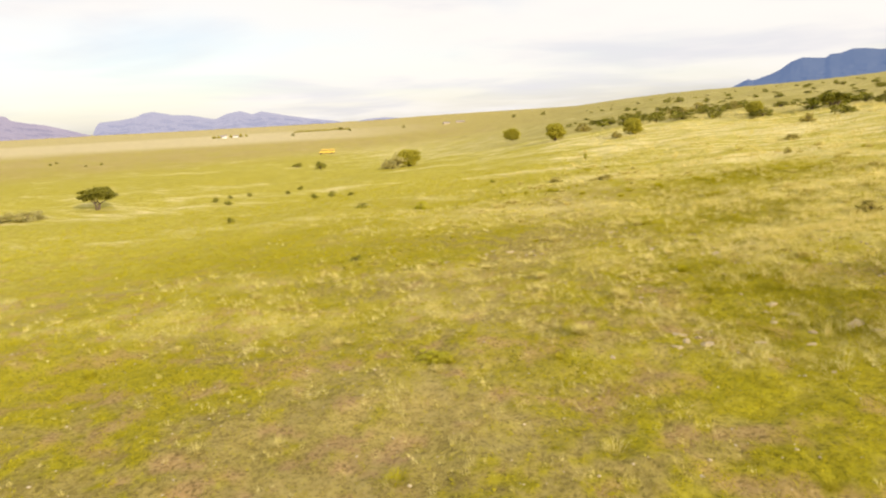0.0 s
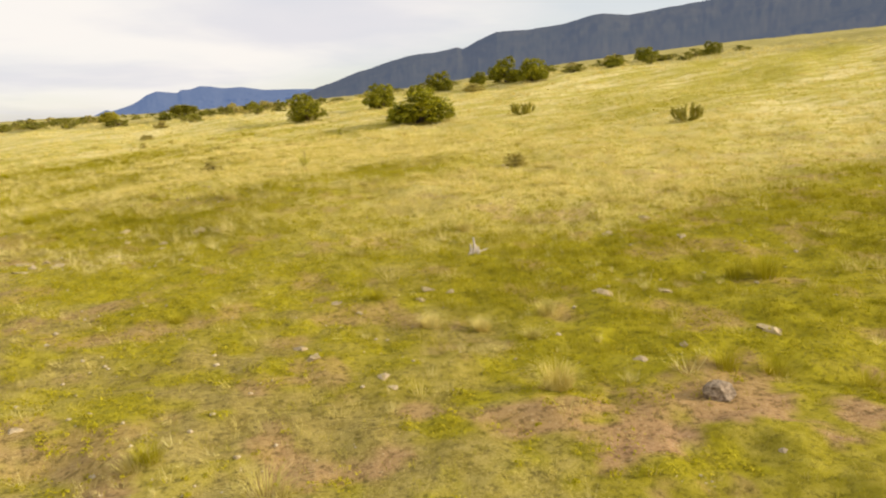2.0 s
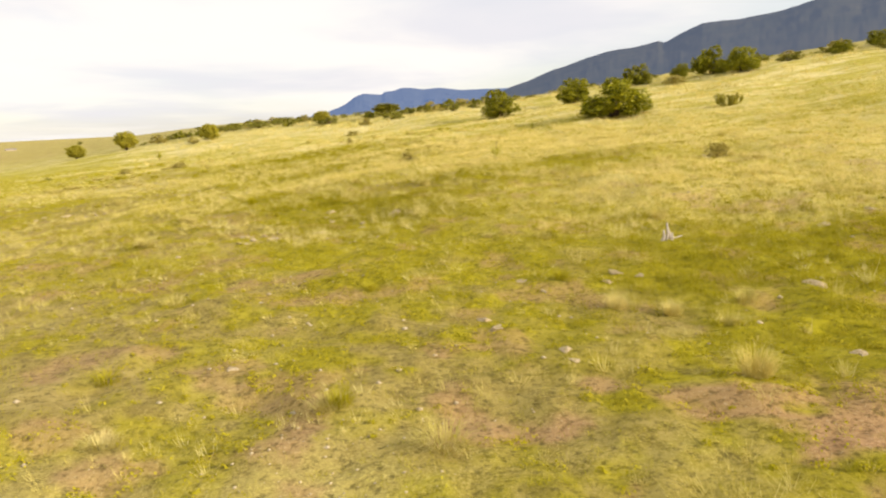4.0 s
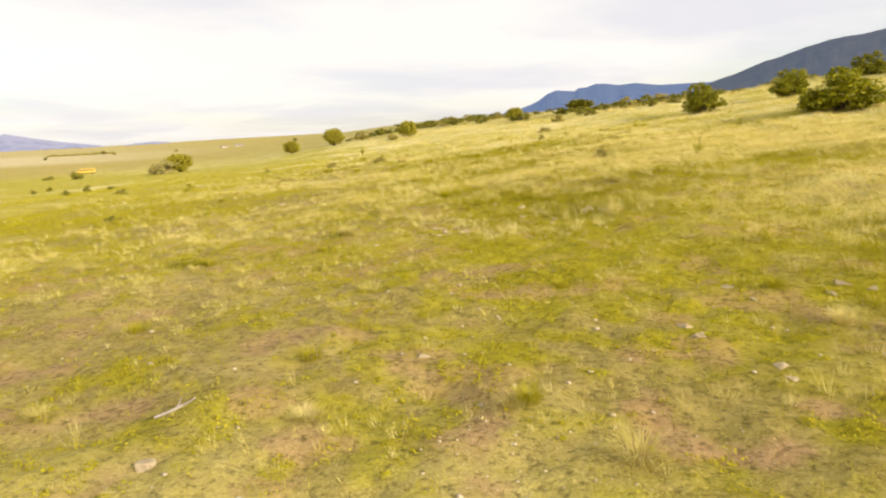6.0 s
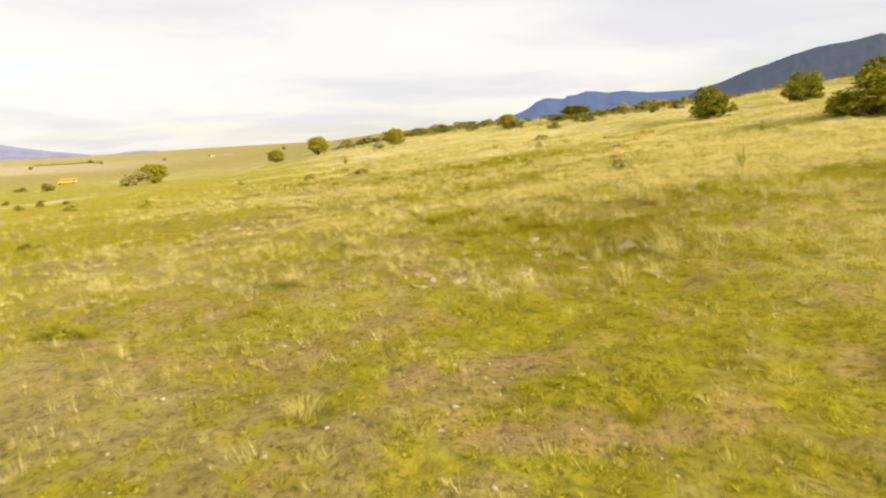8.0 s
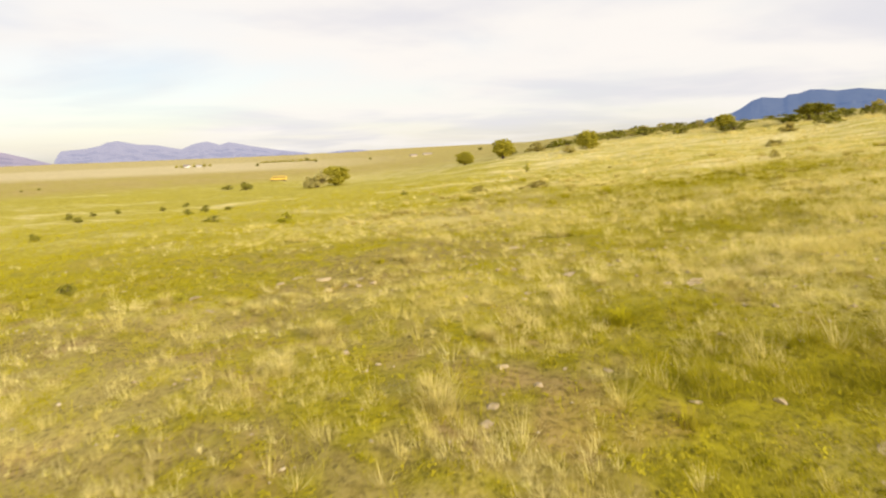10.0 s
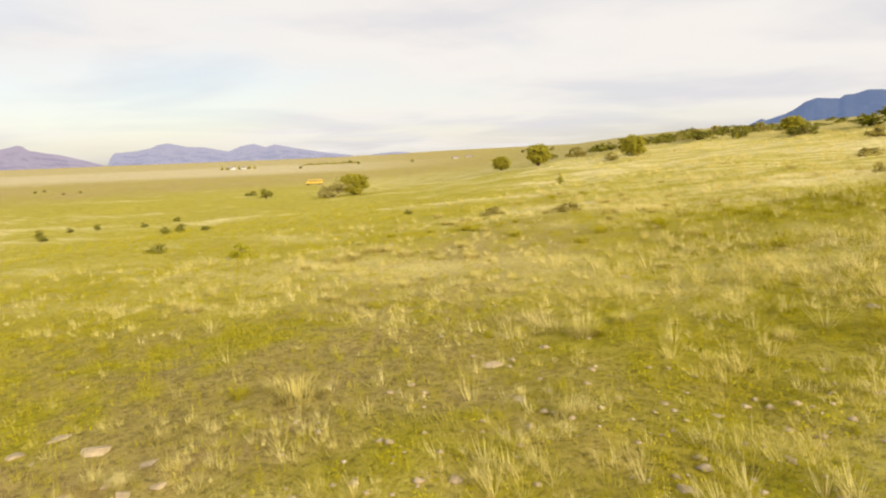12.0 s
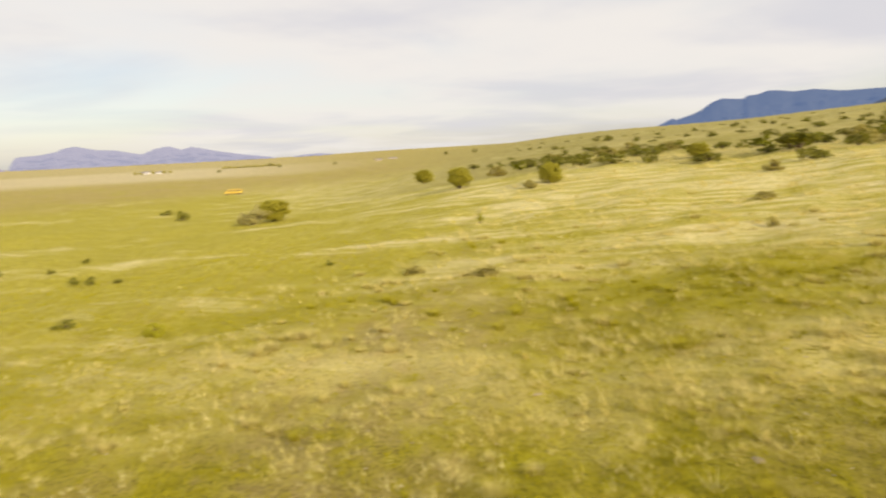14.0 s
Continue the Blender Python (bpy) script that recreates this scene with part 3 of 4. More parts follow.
# ---- far hills ----
def hills(name, label, mat, crest, r_foot, r_top, r_back, rough, seed, jag=1.0):
    """A range of hills: crest holds bearing and height of the skyline in degrees."""
    az0, az1 = crest[0][0], crest[-1][0]
    steps, rows = int((az1 - az0) / 0.1), 36
    az = np.linspace(az0, az1, steps)
    top = np.interp(az, [c[0] for c in crest], [c[1] for c in crest])
    top = top + (patches(az, az * 0 + seed, 0.9, seed + 7, 5) - 0.5) * 0.055 * r_top / 1000 * jag
    s = np.concatenate([np.linspace(0, 1, rows - 10), np.linspace(1, 2, 11)[1:]])
    a, q = np.meshgrid(np.radians(az), s)
    el = np.broadcast_to(top, a.shape)
    ridged = np.zeros_like(a)
    for o, w in ((0, 1.0), (1, 0.5), (2, 0.25), (3, 0.12)):
        ridged += w * np.abs(patches(np.degrees(a) * 2 ** o, q * 9 * 2 ** o + o, 1.6, seed + 10 * o, 2) - 0.5) * 2
    up = np.where(q <= 1, q ** 1.15, 1 - np.clip(q - 1, 0, 1) ** 1.5)
    inner = np.sin(np.clip(q, 0, 1) * math.pi)
    r = np.where(q <= 1, r_foot + (r_top - r_foot) * q, r_top + (r_back - r_top) * (q - 1))
    r = r * (1 + rough * 0.25 * (ridged - 0.5) * inner)
    z_top = 5.0 + r_top * np.tan(np.radians(el))
    x, y = 1 + r * np.sin(a), 8 + r * np.cos(a)
    z_low = np.minimum(ground_z(x, y), z_top) - 25
    z = z_low + (z_top - z_low) * up
    z = z - rough * 0.16 * (z_top - z_low) * ridged * inner
    n, k = a.shape
    i, j = np.arange(n - 1)[:, None] * k, np.arange(k - 1)[None, :]
    f = np.stack([i + j, i + j + 1, i + k + j + 1, i + k + j], -1).reshape(-1, 4)[:, ::-1]
    return tagged(new(name, mesh_from(name, np.stack([x, y, z], -1).reshape(-1, 3), f, mat, flat=False)), label, "mountain", kind="structure")


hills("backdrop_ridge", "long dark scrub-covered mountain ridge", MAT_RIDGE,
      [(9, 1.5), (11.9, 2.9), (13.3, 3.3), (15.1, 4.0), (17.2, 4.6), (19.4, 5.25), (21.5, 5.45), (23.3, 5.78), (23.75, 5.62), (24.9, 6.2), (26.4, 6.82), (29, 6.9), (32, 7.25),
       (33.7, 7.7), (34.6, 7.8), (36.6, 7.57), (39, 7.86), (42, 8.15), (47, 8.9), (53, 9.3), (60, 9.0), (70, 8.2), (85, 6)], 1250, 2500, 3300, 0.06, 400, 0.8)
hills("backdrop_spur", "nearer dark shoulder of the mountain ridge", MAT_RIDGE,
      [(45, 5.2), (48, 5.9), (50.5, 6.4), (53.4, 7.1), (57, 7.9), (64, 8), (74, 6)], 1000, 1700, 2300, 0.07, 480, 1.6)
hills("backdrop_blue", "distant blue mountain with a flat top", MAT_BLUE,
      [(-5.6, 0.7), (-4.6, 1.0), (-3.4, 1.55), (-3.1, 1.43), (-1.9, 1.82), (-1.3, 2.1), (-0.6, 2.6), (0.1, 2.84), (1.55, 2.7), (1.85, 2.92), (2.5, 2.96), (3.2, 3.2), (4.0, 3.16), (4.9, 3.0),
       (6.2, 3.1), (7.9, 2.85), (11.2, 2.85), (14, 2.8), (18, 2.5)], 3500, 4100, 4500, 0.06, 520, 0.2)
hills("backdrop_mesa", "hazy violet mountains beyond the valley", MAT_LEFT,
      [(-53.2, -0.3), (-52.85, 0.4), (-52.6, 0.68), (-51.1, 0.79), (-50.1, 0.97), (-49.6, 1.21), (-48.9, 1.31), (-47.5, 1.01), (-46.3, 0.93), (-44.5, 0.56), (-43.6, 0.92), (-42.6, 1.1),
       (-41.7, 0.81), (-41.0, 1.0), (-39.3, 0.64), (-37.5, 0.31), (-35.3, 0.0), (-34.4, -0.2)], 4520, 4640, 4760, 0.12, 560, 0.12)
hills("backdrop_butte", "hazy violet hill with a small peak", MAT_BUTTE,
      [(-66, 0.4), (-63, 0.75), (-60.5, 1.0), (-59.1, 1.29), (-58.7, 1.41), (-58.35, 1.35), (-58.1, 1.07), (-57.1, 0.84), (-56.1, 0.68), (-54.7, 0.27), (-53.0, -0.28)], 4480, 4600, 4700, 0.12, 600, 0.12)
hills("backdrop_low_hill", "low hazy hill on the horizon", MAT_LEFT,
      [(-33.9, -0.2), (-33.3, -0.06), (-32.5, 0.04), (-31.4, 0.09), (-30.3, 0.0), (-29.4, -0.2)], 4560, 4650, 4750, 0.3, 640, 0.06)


# ---- shrubs and trees ----
def limb(bm, a, b, ra, rb, sides=5):
    a, b = Vector(a), Vector(b)
    q = (b - a).to_track_quat("Z", "Y")
    rings = []
    for p, rr in ((a, ra), ((a + b) / 2 + Vector((ra * 0.6, -ra * 0.4, 0)), (ra + rb) / 2), (b, rb)):
        rings.append([bm.verts.new(p + q @ Vector((math.cos(6.283 * i / sides) * rr, math.sin(6.283 * i / sides) * rr, 0))) for i in range(sides)])
    for lo, hi in zip(rings, rings[1:]):
        for i in range(sides):
            bm.faces.new((lo[i], lo[(i + 1) % sides], hi[(i + 1) % sides], hi[i]))
    bm.faces.new(rings[-1])


def leaves(g, centres, radii, count, size):
    """Small two-sided leaf faces round the clump centres."""
    k = len(centres)
    which = np.repeat(np.arange(k), count)
    d = g.normal(size=(len(which), 3))
    d /= np.linalg.norm(d, axis=1)[:, None]
    c = centres[which] + d * (radii[which] * g.uniform(0.35, 1.0, len(which)) ** 0.6)[:, None]
    u = g.normal(size=c.shape)
    u /= np.linalg.norm(u, axis=1)[:, None]
    v = np.cross(u, d + g.normal(size=c.shape) * 0.5)
    v /= np.linalg.norm(v, axis=1)[:, None] + 1e-6
    s = (size * g.uniform(0.6, 1.5, len(c)))[:, None]
    leaf = np.stack([c - u * s, c + v * s * 1.05, c + u * s], 1)
    leaf[..., 2] = np.maximum(leaf[..., 2], 0.01)
    return leaf.reshape(-1, 3), np.arange(len(c) * 3).reshape(-1, 3)


def make_shrub(name, seed, mat, clumps, count, size, low=0.12, stems=5, open_crown=0.0, tall=1.0, dome=0.0):
    """A shrub one metre high and one across: trunk with limbs and a ragged crown."""
    g = np.random.default_rng(seed)
    base = new(name)
    n = 9
    lt = np.arange(n) * 2.4 + g.uniform(-0.5, 0.5, n)
    lr = g.uniform(0.08, 0.36, n)
    lobe = np.stack([np.cos(lt) * lr, np.sin(lt) * lr, low + 0.16 + (0.66 - low) * g.uniform(0.0, 1, n) * (1.1 - lr)], -1)
    wide = g.uniform(0.11, 0.22, n) * (1 - 0.2 * open_crown)
    n += 8
    ft = np.arange(8) * 0.785 + g.uniform(-0.3, 0.3, 8)
    foot = np.stack([np.cos(ft) * 0.27, np.sin(ft) * 0.27, np.full(8, low + 0.14) + g.uniform(0, 0.22, 8)], -1)
    lobe, wide = np.concatenate([lobe, foot]), np.concatenate([wide, g.uniform(0.15, 0.2, 8)])
    pick = g.integers(0, n, clumps)
    d = g.normal(size=(clumps, 3))
    d /= np.linalg.norm(d, axis=1)[:, None]
    cen = lobe[pick] + d * (wide[pick] * g.uniform(0.3, 1.15, clumps) ** 0.5)[:, None]
    cen[:, 2] += d[:, 2] * wide[pick] * 0.5 * (tall - 1)
    whole = g.uniform(0, 1, clumps) < dome
    round_top = np.array([0.03, 0.02, 0.45]) + d * np.array([0.40, 0.40, 0.40]) * (g.uniform(0.25, 1.0, clumps) ** 0.5 * (0.85 + 0.3 * patches(d[:, 0] + 5, d[:, 1] + d[:, 2], 0.5, seed, 2)))[:, None]
    cen = np.where(whole[:, None], round_top, cen)
    rad = g.uniform(0.045, 0.095, clumps)
    cen[:, 2] = np.clip(cen[:, 2], low, 0.95)
    v, f = leaves(g, cen, rad, count, size)
    bm = bmesh.new()
    for i in range(stems):
        t = 6.283 * i / stems + g.uniform(-0.4, 0.4)
        tip = cen[int(g.integers(0, clumps))]
        mid = (math.cos(t) * 0.08, math.sin(t) * 0.08, 0.2 + 0.1 * g.uniform())
        limb(bm, (math.cos(t) * 0.03, math.sin(t) * 0.03, -0.03), mid, 0.026, 0.018)
        limb(bm, mid, tuple(tip), 0.018, 0.006, 5)
        limb(bm, mid, tuple(cen[int(g.integers(0, clumps))]), 0.014, 0.005, 5)
    part("trunk", from_bmesh("trunk", bm, MAT_BARK), base)
    part("crown", mesh_from("crown", v, f, mat), base)
    return base


def make_cactus(name, seed):
    """A branching cactus one metre high: arms bend outwards from the root and then up."""
    g = np.random.default_rng(seed)
    base = new(name)
    for i in range(17):
        bm = bmesh.new()
        t, out = i * 2.4 + g.uniform(-0.4, 0.4), 0.06 + 0.42 * math.sqrt((i + 0.5) / 17)
        h = g.uniform(0.55, 1.0) * (1.05 - 0.5 * out)
        way = Vector((math.cos(t), math.sin(t), 0))
        foot, elbow = way * 0.05 + Vector((0, 0, -0.03)), way * out * 0.92 + Vector((0, 0, 0.12 + 0.22 * h * g.uniform(0.4, 1)))
        tip = way * out * g.uniform(0.92, 1.08) + Vector((g.uniform(-0.06, 0.06), g.uniform(-0.06, 0.06), h))
        limb(bm, foot, elbow, 0.036, 0.04, 7)
        limb(bm, elbow, tip, 0.042, 0.034, 7)
        limb(bm, tip, tip + Vector((0.004, 0, 0.035)), 0.034, 0.008, 7)
        for k in range(2):
            m = elbow.lerp(tip, g.uniform(0.1, 0.6))
            a = t + g.uniform(-2, 2)
            side = m + Vector((math.cos(a) * 0.1, math.sin(a) * 0.1, g.uniform(0.1, 0.26)))
            limb(bm, m, side, 0.03, 0.024, 6)
            limb(bm, side, side + Vector((0, 0, 0.025)), 0.024, 0.006, 6)
        part("arm", from_bmesh("arm", bm, MAT_CACTUS, True), base)
    return base


def make_yucca(name, seed, stalk=True):
    g = np.random.default_rng(seed)
    base = new(name)
    v = []
    for i in range(36):
        t, tilt, ln = g.uniform(0, 6.283), g.uniform(0.1, 1.25), g.uniform(0.5, 0.85)
        d = np.array([math.cos(t) * math.sin(tilt), math.sin(t) * math.sin(tilt), math.cos(tilt)])
        side = np.array([-math.sin(t), math.cos(t), 0]) * 0.035
        o = np.array([0, 0, 0.12])
        v += [o - side, o + side, o + d * ln * 0.5 + side * 0.9 + (0, 0, 0.03), o + d * ln, o + d * ln * 0.5 - side * 0.9 + (0, 0, 0.03)]
    for i in range(0, len(v), 5):
        me = bpy.data.meshes.new("leaf")
        me.from_pydata([tuple(p) for p in v[i:i + 5]], [], [(0, 1, 2, 4), (4, 2, 3)])
        me.materials.append(MAT_YUCCA)
        part("leaf", me, base)
    bm = bmesh.new()
    limb(bm, (0, 0, -0.05), (0.02, 0, 0.22), 0.09, 0.06, 8)
    if stalk:
        limb(bm, (0.02, 0, 0.2), (0.06, 0.02, 0.95), 0.02, 0.012, 6)
    part("trunk", from_bmesh("trunk", bm, MAT_BARK), base)
    return base


PROTO = {
    "juniper": [make_shrub("juniper_bush", 101, MAT_JUNIPER, 230, 38, 0.024, 0.0, 6, 0.2, 1.4), make_shrub("juniper_bush", 102, MAT_JUNIPER, 220, 38, 0.025, 0.0, 6, 0.3, 1.6)],
    "tree": [make_shrub("mesquite_tree", 111, MAT_MESQUITE, 320, 34, 0.026, 0.03, 6, dome=0.75), make_shrub("mesquite_tree", 112, MAT_MESQUITE, 310, 34, 0.026, 0.06, 6, dome=0.7)],
    "scrub": [make_shrub("scrub_bush", 121, MAT_SCRUB, 56, 10, 0.058, 0.0), make_shrub("scrub_bush", 122, MAT_SCRUB, 54, 10, 0.06, 0.0)],
    "spreader": [make_shrub("spreading_tree", 171, MAT_OAK, 170, 24, 0.034, 0.40, 4)],
    "twiggy": [make_shrub("half_bare_bush", 195, MAT_TWIGGY, 170, 22, 0.028, 0.0, 12)],
    "thicket": [make_shrub("oak_thicket", 191, MAT_JUNIPER, 60, 11, 0.058, 0.0), make_shrub("oak_thicket", 192, MAT_JUNIPER, 58, 11, 0.06, 0.0)],
    "shade": [make_shrub("shade_tree", 181, MAT_MESQUITE, 60, 12, 0.055, 0.04, 5)],
    "dry": [make_shrub("dry_bush", 131, MAT_DRYSCRUB, 80, 14, 0.05, 0.0, 7), make_shrub("dry_bush", 132, MAT_DRYSCRUB, 76, 14, 0.052, 0.0, 7)],
    "fresh": [make_shrub("leafy_weed", 141, MAT_BRIGHT, 60, 20, 0.05, 0.02)],
    "cactus": [make_cactus("cholla_cactus", 151), make_cactus("cholla_cactus", 152)],
    "yucca": [make_yucca("yucca_plant", 161)],
}
LABEL = {
    "juniper": ("dense dark-green juniper bush rooted in dry grass", "bush", "bushes on the slope"),
    "tree": ("rounded olive-green mesquite tree with bare lower stems", "tree", "mesquite trees"),
    "scrub": ("small dull-green scrub bush on the grassland", "bush", "scrub bushes"),
    "spreader": ("dark green flat-topped tree on a short bare trunk", "tree", "spreading trees"),
    "twiggy": ("grey-brown half-bare twiggy bush on the grassland", "bush", "half-bare bushes"),
    "thicket": ("dark green scrub thicket at the edge of the straw slope", "bush", "scrub thickets"),
    "shade": ("dark shade tree beside the farm buildings", "tree", "valley trees"),
    "dry": ("low brownish half-dry shrub in the grass", "shrub", "dry shrubs"),
    "fresh": ("fresh yellow-green leafy weed clump", "plant", "leafy weeds"),
    "cactus": ("upright many-armed olive cholla cactus", "cactus", "cholla cacti"),
    "yucca": ("spiky green yucca with a dead flower stalk", "yucca", "yuccas"),
}
USED = {}


def plant(kind, x, y, w, h, label=""):
    """Sets one plant of a kind on the ground, w metres across and h metres high."""
    i = USED.get(kind, 0)
    USED[kind] = i + 1
    protos = PROTO[kind]
    src = protos[i % len(protos)]
    m = Matrix.LocRotScale((x, y, float(surface_z(x, y)) - 0.03), Euler((0, 0, (i * 2.4) % 6.28)), (w, w, h))
    if i < len(protos):
        src.matrix_basis = m
        ob = src
    else:
        ob = copy_thing(src, Matrix.Identity(4))
        ob.matrix_basis = m
    a, c, grp = LABEL[kind]
    return tagged(ob, label or a, c, grp)


# bushes of the slope
for x, y, w, h in [(18.3, 86.5, 4.6, 3.9), (24.6, 64.6, 6.9, 3.7), (29.4, 92.5, 5.0, 3.9), (43.6, 106.9, 4.6, 3.4), (50.2, 106.8, 2.9, 2.5), (51.5, 99.4, 6.0, 4.0),
                   (52.8, 93.5, 5.4, 3.6), (67.6, 94.5, 3.4, 1.9), (78.4, 100.6, 4.3, 2.5), (93.7, 102.5, 4.2, 2.7)]:
    plant("juniper", x, y, w, h)
for x, y, w, h in [(-39.6, 130.5, 4.6, 3.6), (-22.3, 117.0, 3.4, 3.0), (-75.5, 201.0, 6.0, 4.2), (-5.4, 128.7, 3.4, 2.2)]:
    plant("tree", x, y, w, h)
plant("spreader", -79.0, 62.3, 4.8, 2.9)
plant("spreader", 6.0, 124.9, 5.2, 2.4)
plant("tree", -62.8, 115.6, 5.8, 3.5)
plant("twiggy", -64.4, 112.2, 5.0, 2.9)
for x, y, w, h in [(-80.0, 53.8, 4.6, 1.5), (-83.2, 51.6, 4.6, 1.3), (-86.0, 49.6, 4.0, 1.4)]:
    plant("twiggy", x, y, w, h, "low grey-brown thicket of half-bare brush")
# prickly plants
plant("cactus", 33.4, 60.9, 2.6, 1.4)
plant("cactus", 35.0, 40.4, 2.4, 1.35)
for x, y, w, h in [(8.5, 37.6, 0.9, 1.0), (-22.8, 90.0, 1.2, 1.3), (17.1, 65.0, 0.8, 0.8), (-12.0, 131.0, 1.0, 1.6)]:
    plant("yucca", x, y, w, h)
# scrub along the wash
for x, y, w, h in [(-76.9, 246, 4.6, 2.6), (-69.3, 240, 2.8, 1.8), (-58.9, 217, 1.6, 1.5), (-51.5, 203.4, 5, 2.1), (-46.5, 201, 4.6, 2.2), (-38.2, 181, 2.7, 1.1), (-33.6, 173.3, 2.2, 1.9),
                   (-28.8, 162, 3, 1.7), (-24.5, 151.6, 3.2, 2.3), (-34.6, 223.5, 3.2, 2.1), (-21, 151.2, 3.4, 2.2), (-18.3, 150, 3.2, 1.9), (-15.8, 153, 3.6, 2.4), (-13, 151.8, 3, 2.6),
                   (-12.1, 158.5, 3, 2.4), (-10.2, 176, 5.2, 1.6), (-2.3, 164.5, 3.7, 2.1), (0.6, 147.7, 2.7, 2.4), (3.7, 167.4, 5, 2.1), (9, 150, 4, 1.8)]:
    plant("scrub", x, y, w, h * 0.8)
for x, y, w, h in [(6.5, 114.2, 4.0, 1.9), (15, 105.4, 2.3, 1.6), (18.7, 108.9, 3, 0.9), (-11.8, 132.6, 2.6, 2.1), (-4.2, 124.1, 4.4, 1.6), (-17.1, 133.9, 5.2, 1.5), (60.2, 94.7, 4.4, 1.2),
                   (73.9, 93.8, 2.7, 1.9), (80, 97.5, 2.9, 1.1), (79.8, 93.1, 3, 1.6), (86.2, 103.5, 2.5, 1), (87.3, 99.3, 3.2, 1.7), (89.1, 96.3, 2.2, 1.7), (97.2, 98.8, 3.6, 1.3)]:
    plant("scrub", x, y, w, h)
for x, y, w, h in [(-70.9, 340, 3.6, 2.4), (-62, 400, 4.5, 3.6), (-46.9, 337, 4.4, 3.6), (-28.3, 270, 3, 2), (-30, 380, 3.4, 2.4), (-14.4, 400, 3.5, 2.6), (5, 430, 5.5, 3.2), (18, 420, 3.8, 2.6),
                   (17.3, 346, 3, 2), (28, 330, 4, 2.6), (36, 300, 4, 2.4), (45, 280, 4, 2.6), (22, 240, 4, 2.2), (-5, 260, 4, 2.2), (8, 215, 4, 2), (30, 205, 4.4, 2.2), (48, 215, 4, 2.4)]:
    plant("scrub", x, y, w, h)
for x, y, w, h in [(-119.9, 154.9, 3.2, 1.3), (-97.9, 135.4, 3.2, 2.5), (-65, 68.7, 1.1, 0.8), (-64, 74, 0.8, 0.7), (-58, 74.5, 0.8, 0.6), (-61, 81, 1, 0.8), (-51, 71, 1.2, 0.7), (-44.4, 69.1, 0.9, 0.6),
                   (-34.4, 56.2, 1.4, 0.6), (-46.3, 51.7, 0.9, 0.8), (-20.6, 34.5, 0.8, 0.45), (-60.5, 66.3, 1.1, 0.7), (-66.1, 72.5, 0.8, 0.6), (-47.1, 69.1, 1, 0.95), (-28.5, 73.1, 0.7, 0.5)]:
    plant("scrub", x, y, w, h)
# open scrub on the far fan
far = np.random.default_rng(404)
for i in range(120):
    bearing, reach = radians(far.uniform(-17, 34)), 185 * math.exp(far.uniform(0, 1.35))
    plant("scrub", round(reach * math.sin(bearing), 1), round(20 + reach * math.cos(bearing), 1), far.uniform(1.6, 4.2), far.uniform(0.7, 1.6))
# dense scrub along the edge of the straw slope
belt = np.random.default_rng(505)
for i in range(120):
    bearing = float(belt.uniform(-17, 46))
    reach = 108 + 2.2 * max(-bearing - 4, 0) + 55 * float(belt.uniform()) ** 1.5
    w = float(belt.uniform(1.6, 4.6))
    plant(("scrub", "thicket", "scrub", "dry")[i % 4], round(HUB[0] + reach * math.sin(radians(bearing)), 1), round(HUB[1] + reach * math.cos(radians(bearing)), 1), w, w * float(belt.uniform(0.38, 0.6)))
# low half-dry shrubs
for x, y, w, h in [(-19.6, 68.1, 1.5, 0.6), (-14.5, 66.3, 1.8, 0.6), (4.4, 43.2, 1.5, 0.65), (17.1, 31.2, 1.3, 0.8), (43.8, 94.4, 3.6, 1.3), (-24.5, 114.7, 2.1, 1.2),
                   (2.2, 107, 2.4, 1.2), (0.5, 89.2, 2.0, 0.8), (0.3, 77, 0.9, 0.7)]:
    plant("dry", x, y, w, h)
plant("fresh", -28.1, 55.9, 1.1, 0.8)
plant("fresh", -8.7, 21.0, 1.3, 0.32)
plant("fresh", -14.9, 33.6, 0.55, 0.3)


# ---- stones ----
def make_rock(name, seed, mat, flat=0.6, rough=0.02, cut=15):
    g = random.Random(seed)
    bm = bmesh.new()
    bmesh.ops.create_icosphere(bm, subdivisions=3, radius=0.5)
    cuts = [(Vector((g.uniform(-1, 1), g.uniform(-1, 1), g.uniform(-0.3, 1))).normalized(), g.uniform(0.17, 0.36)) for _ in range(cut)]
    for v in bm.verts:
        p = v.co.copy()
        for n, d in cuts:
            over = p.dot(n) - d
            if over > 0:
                p -= n * over
        p += p.normalized() * 0.025 * noise.noise(p * 5 + Vector((seed, 0, 0)))
        p += p.normalized() * rough * noise.noise(p * 14 + Vector((0, seed, 0)))
        v.co = Vector((p.x, p.y, p.z * flat))
    return tagged(new(name, from_bmesh(name, bm, mat)), "pale weathered stone half buried in the grass", "stone", "stones in the grass")


ROCKS = [make_rock("stone", 300 + i, MAT_STONE, 0.45 + 0.1 * (i % 4)) for i in range(8)]
ROCK_COUNT = [0]


def stone(x, y, size, turn=0.0, long=1.0, label=""):
    i = ROCK_COUNT[0]
    size *= 1.5
    ROCK_COUNT[0] += 1
    src = ROCKS[i % len(ROCKS)]
    ob = src if i < len(ROCKS) else copy_thing(src, Matrix.Identity(4))
    ob.matrix_basis = Matrix.LocRotScale((x, y, float(surface_z(x, y)) - size * 0.015), Euler((0.1 * math.sin(i), 0.12 * math.cos(i * 2), turn or i * 1.3)), (size * long, size, size * 0.72))
    return tagged(ob, label)


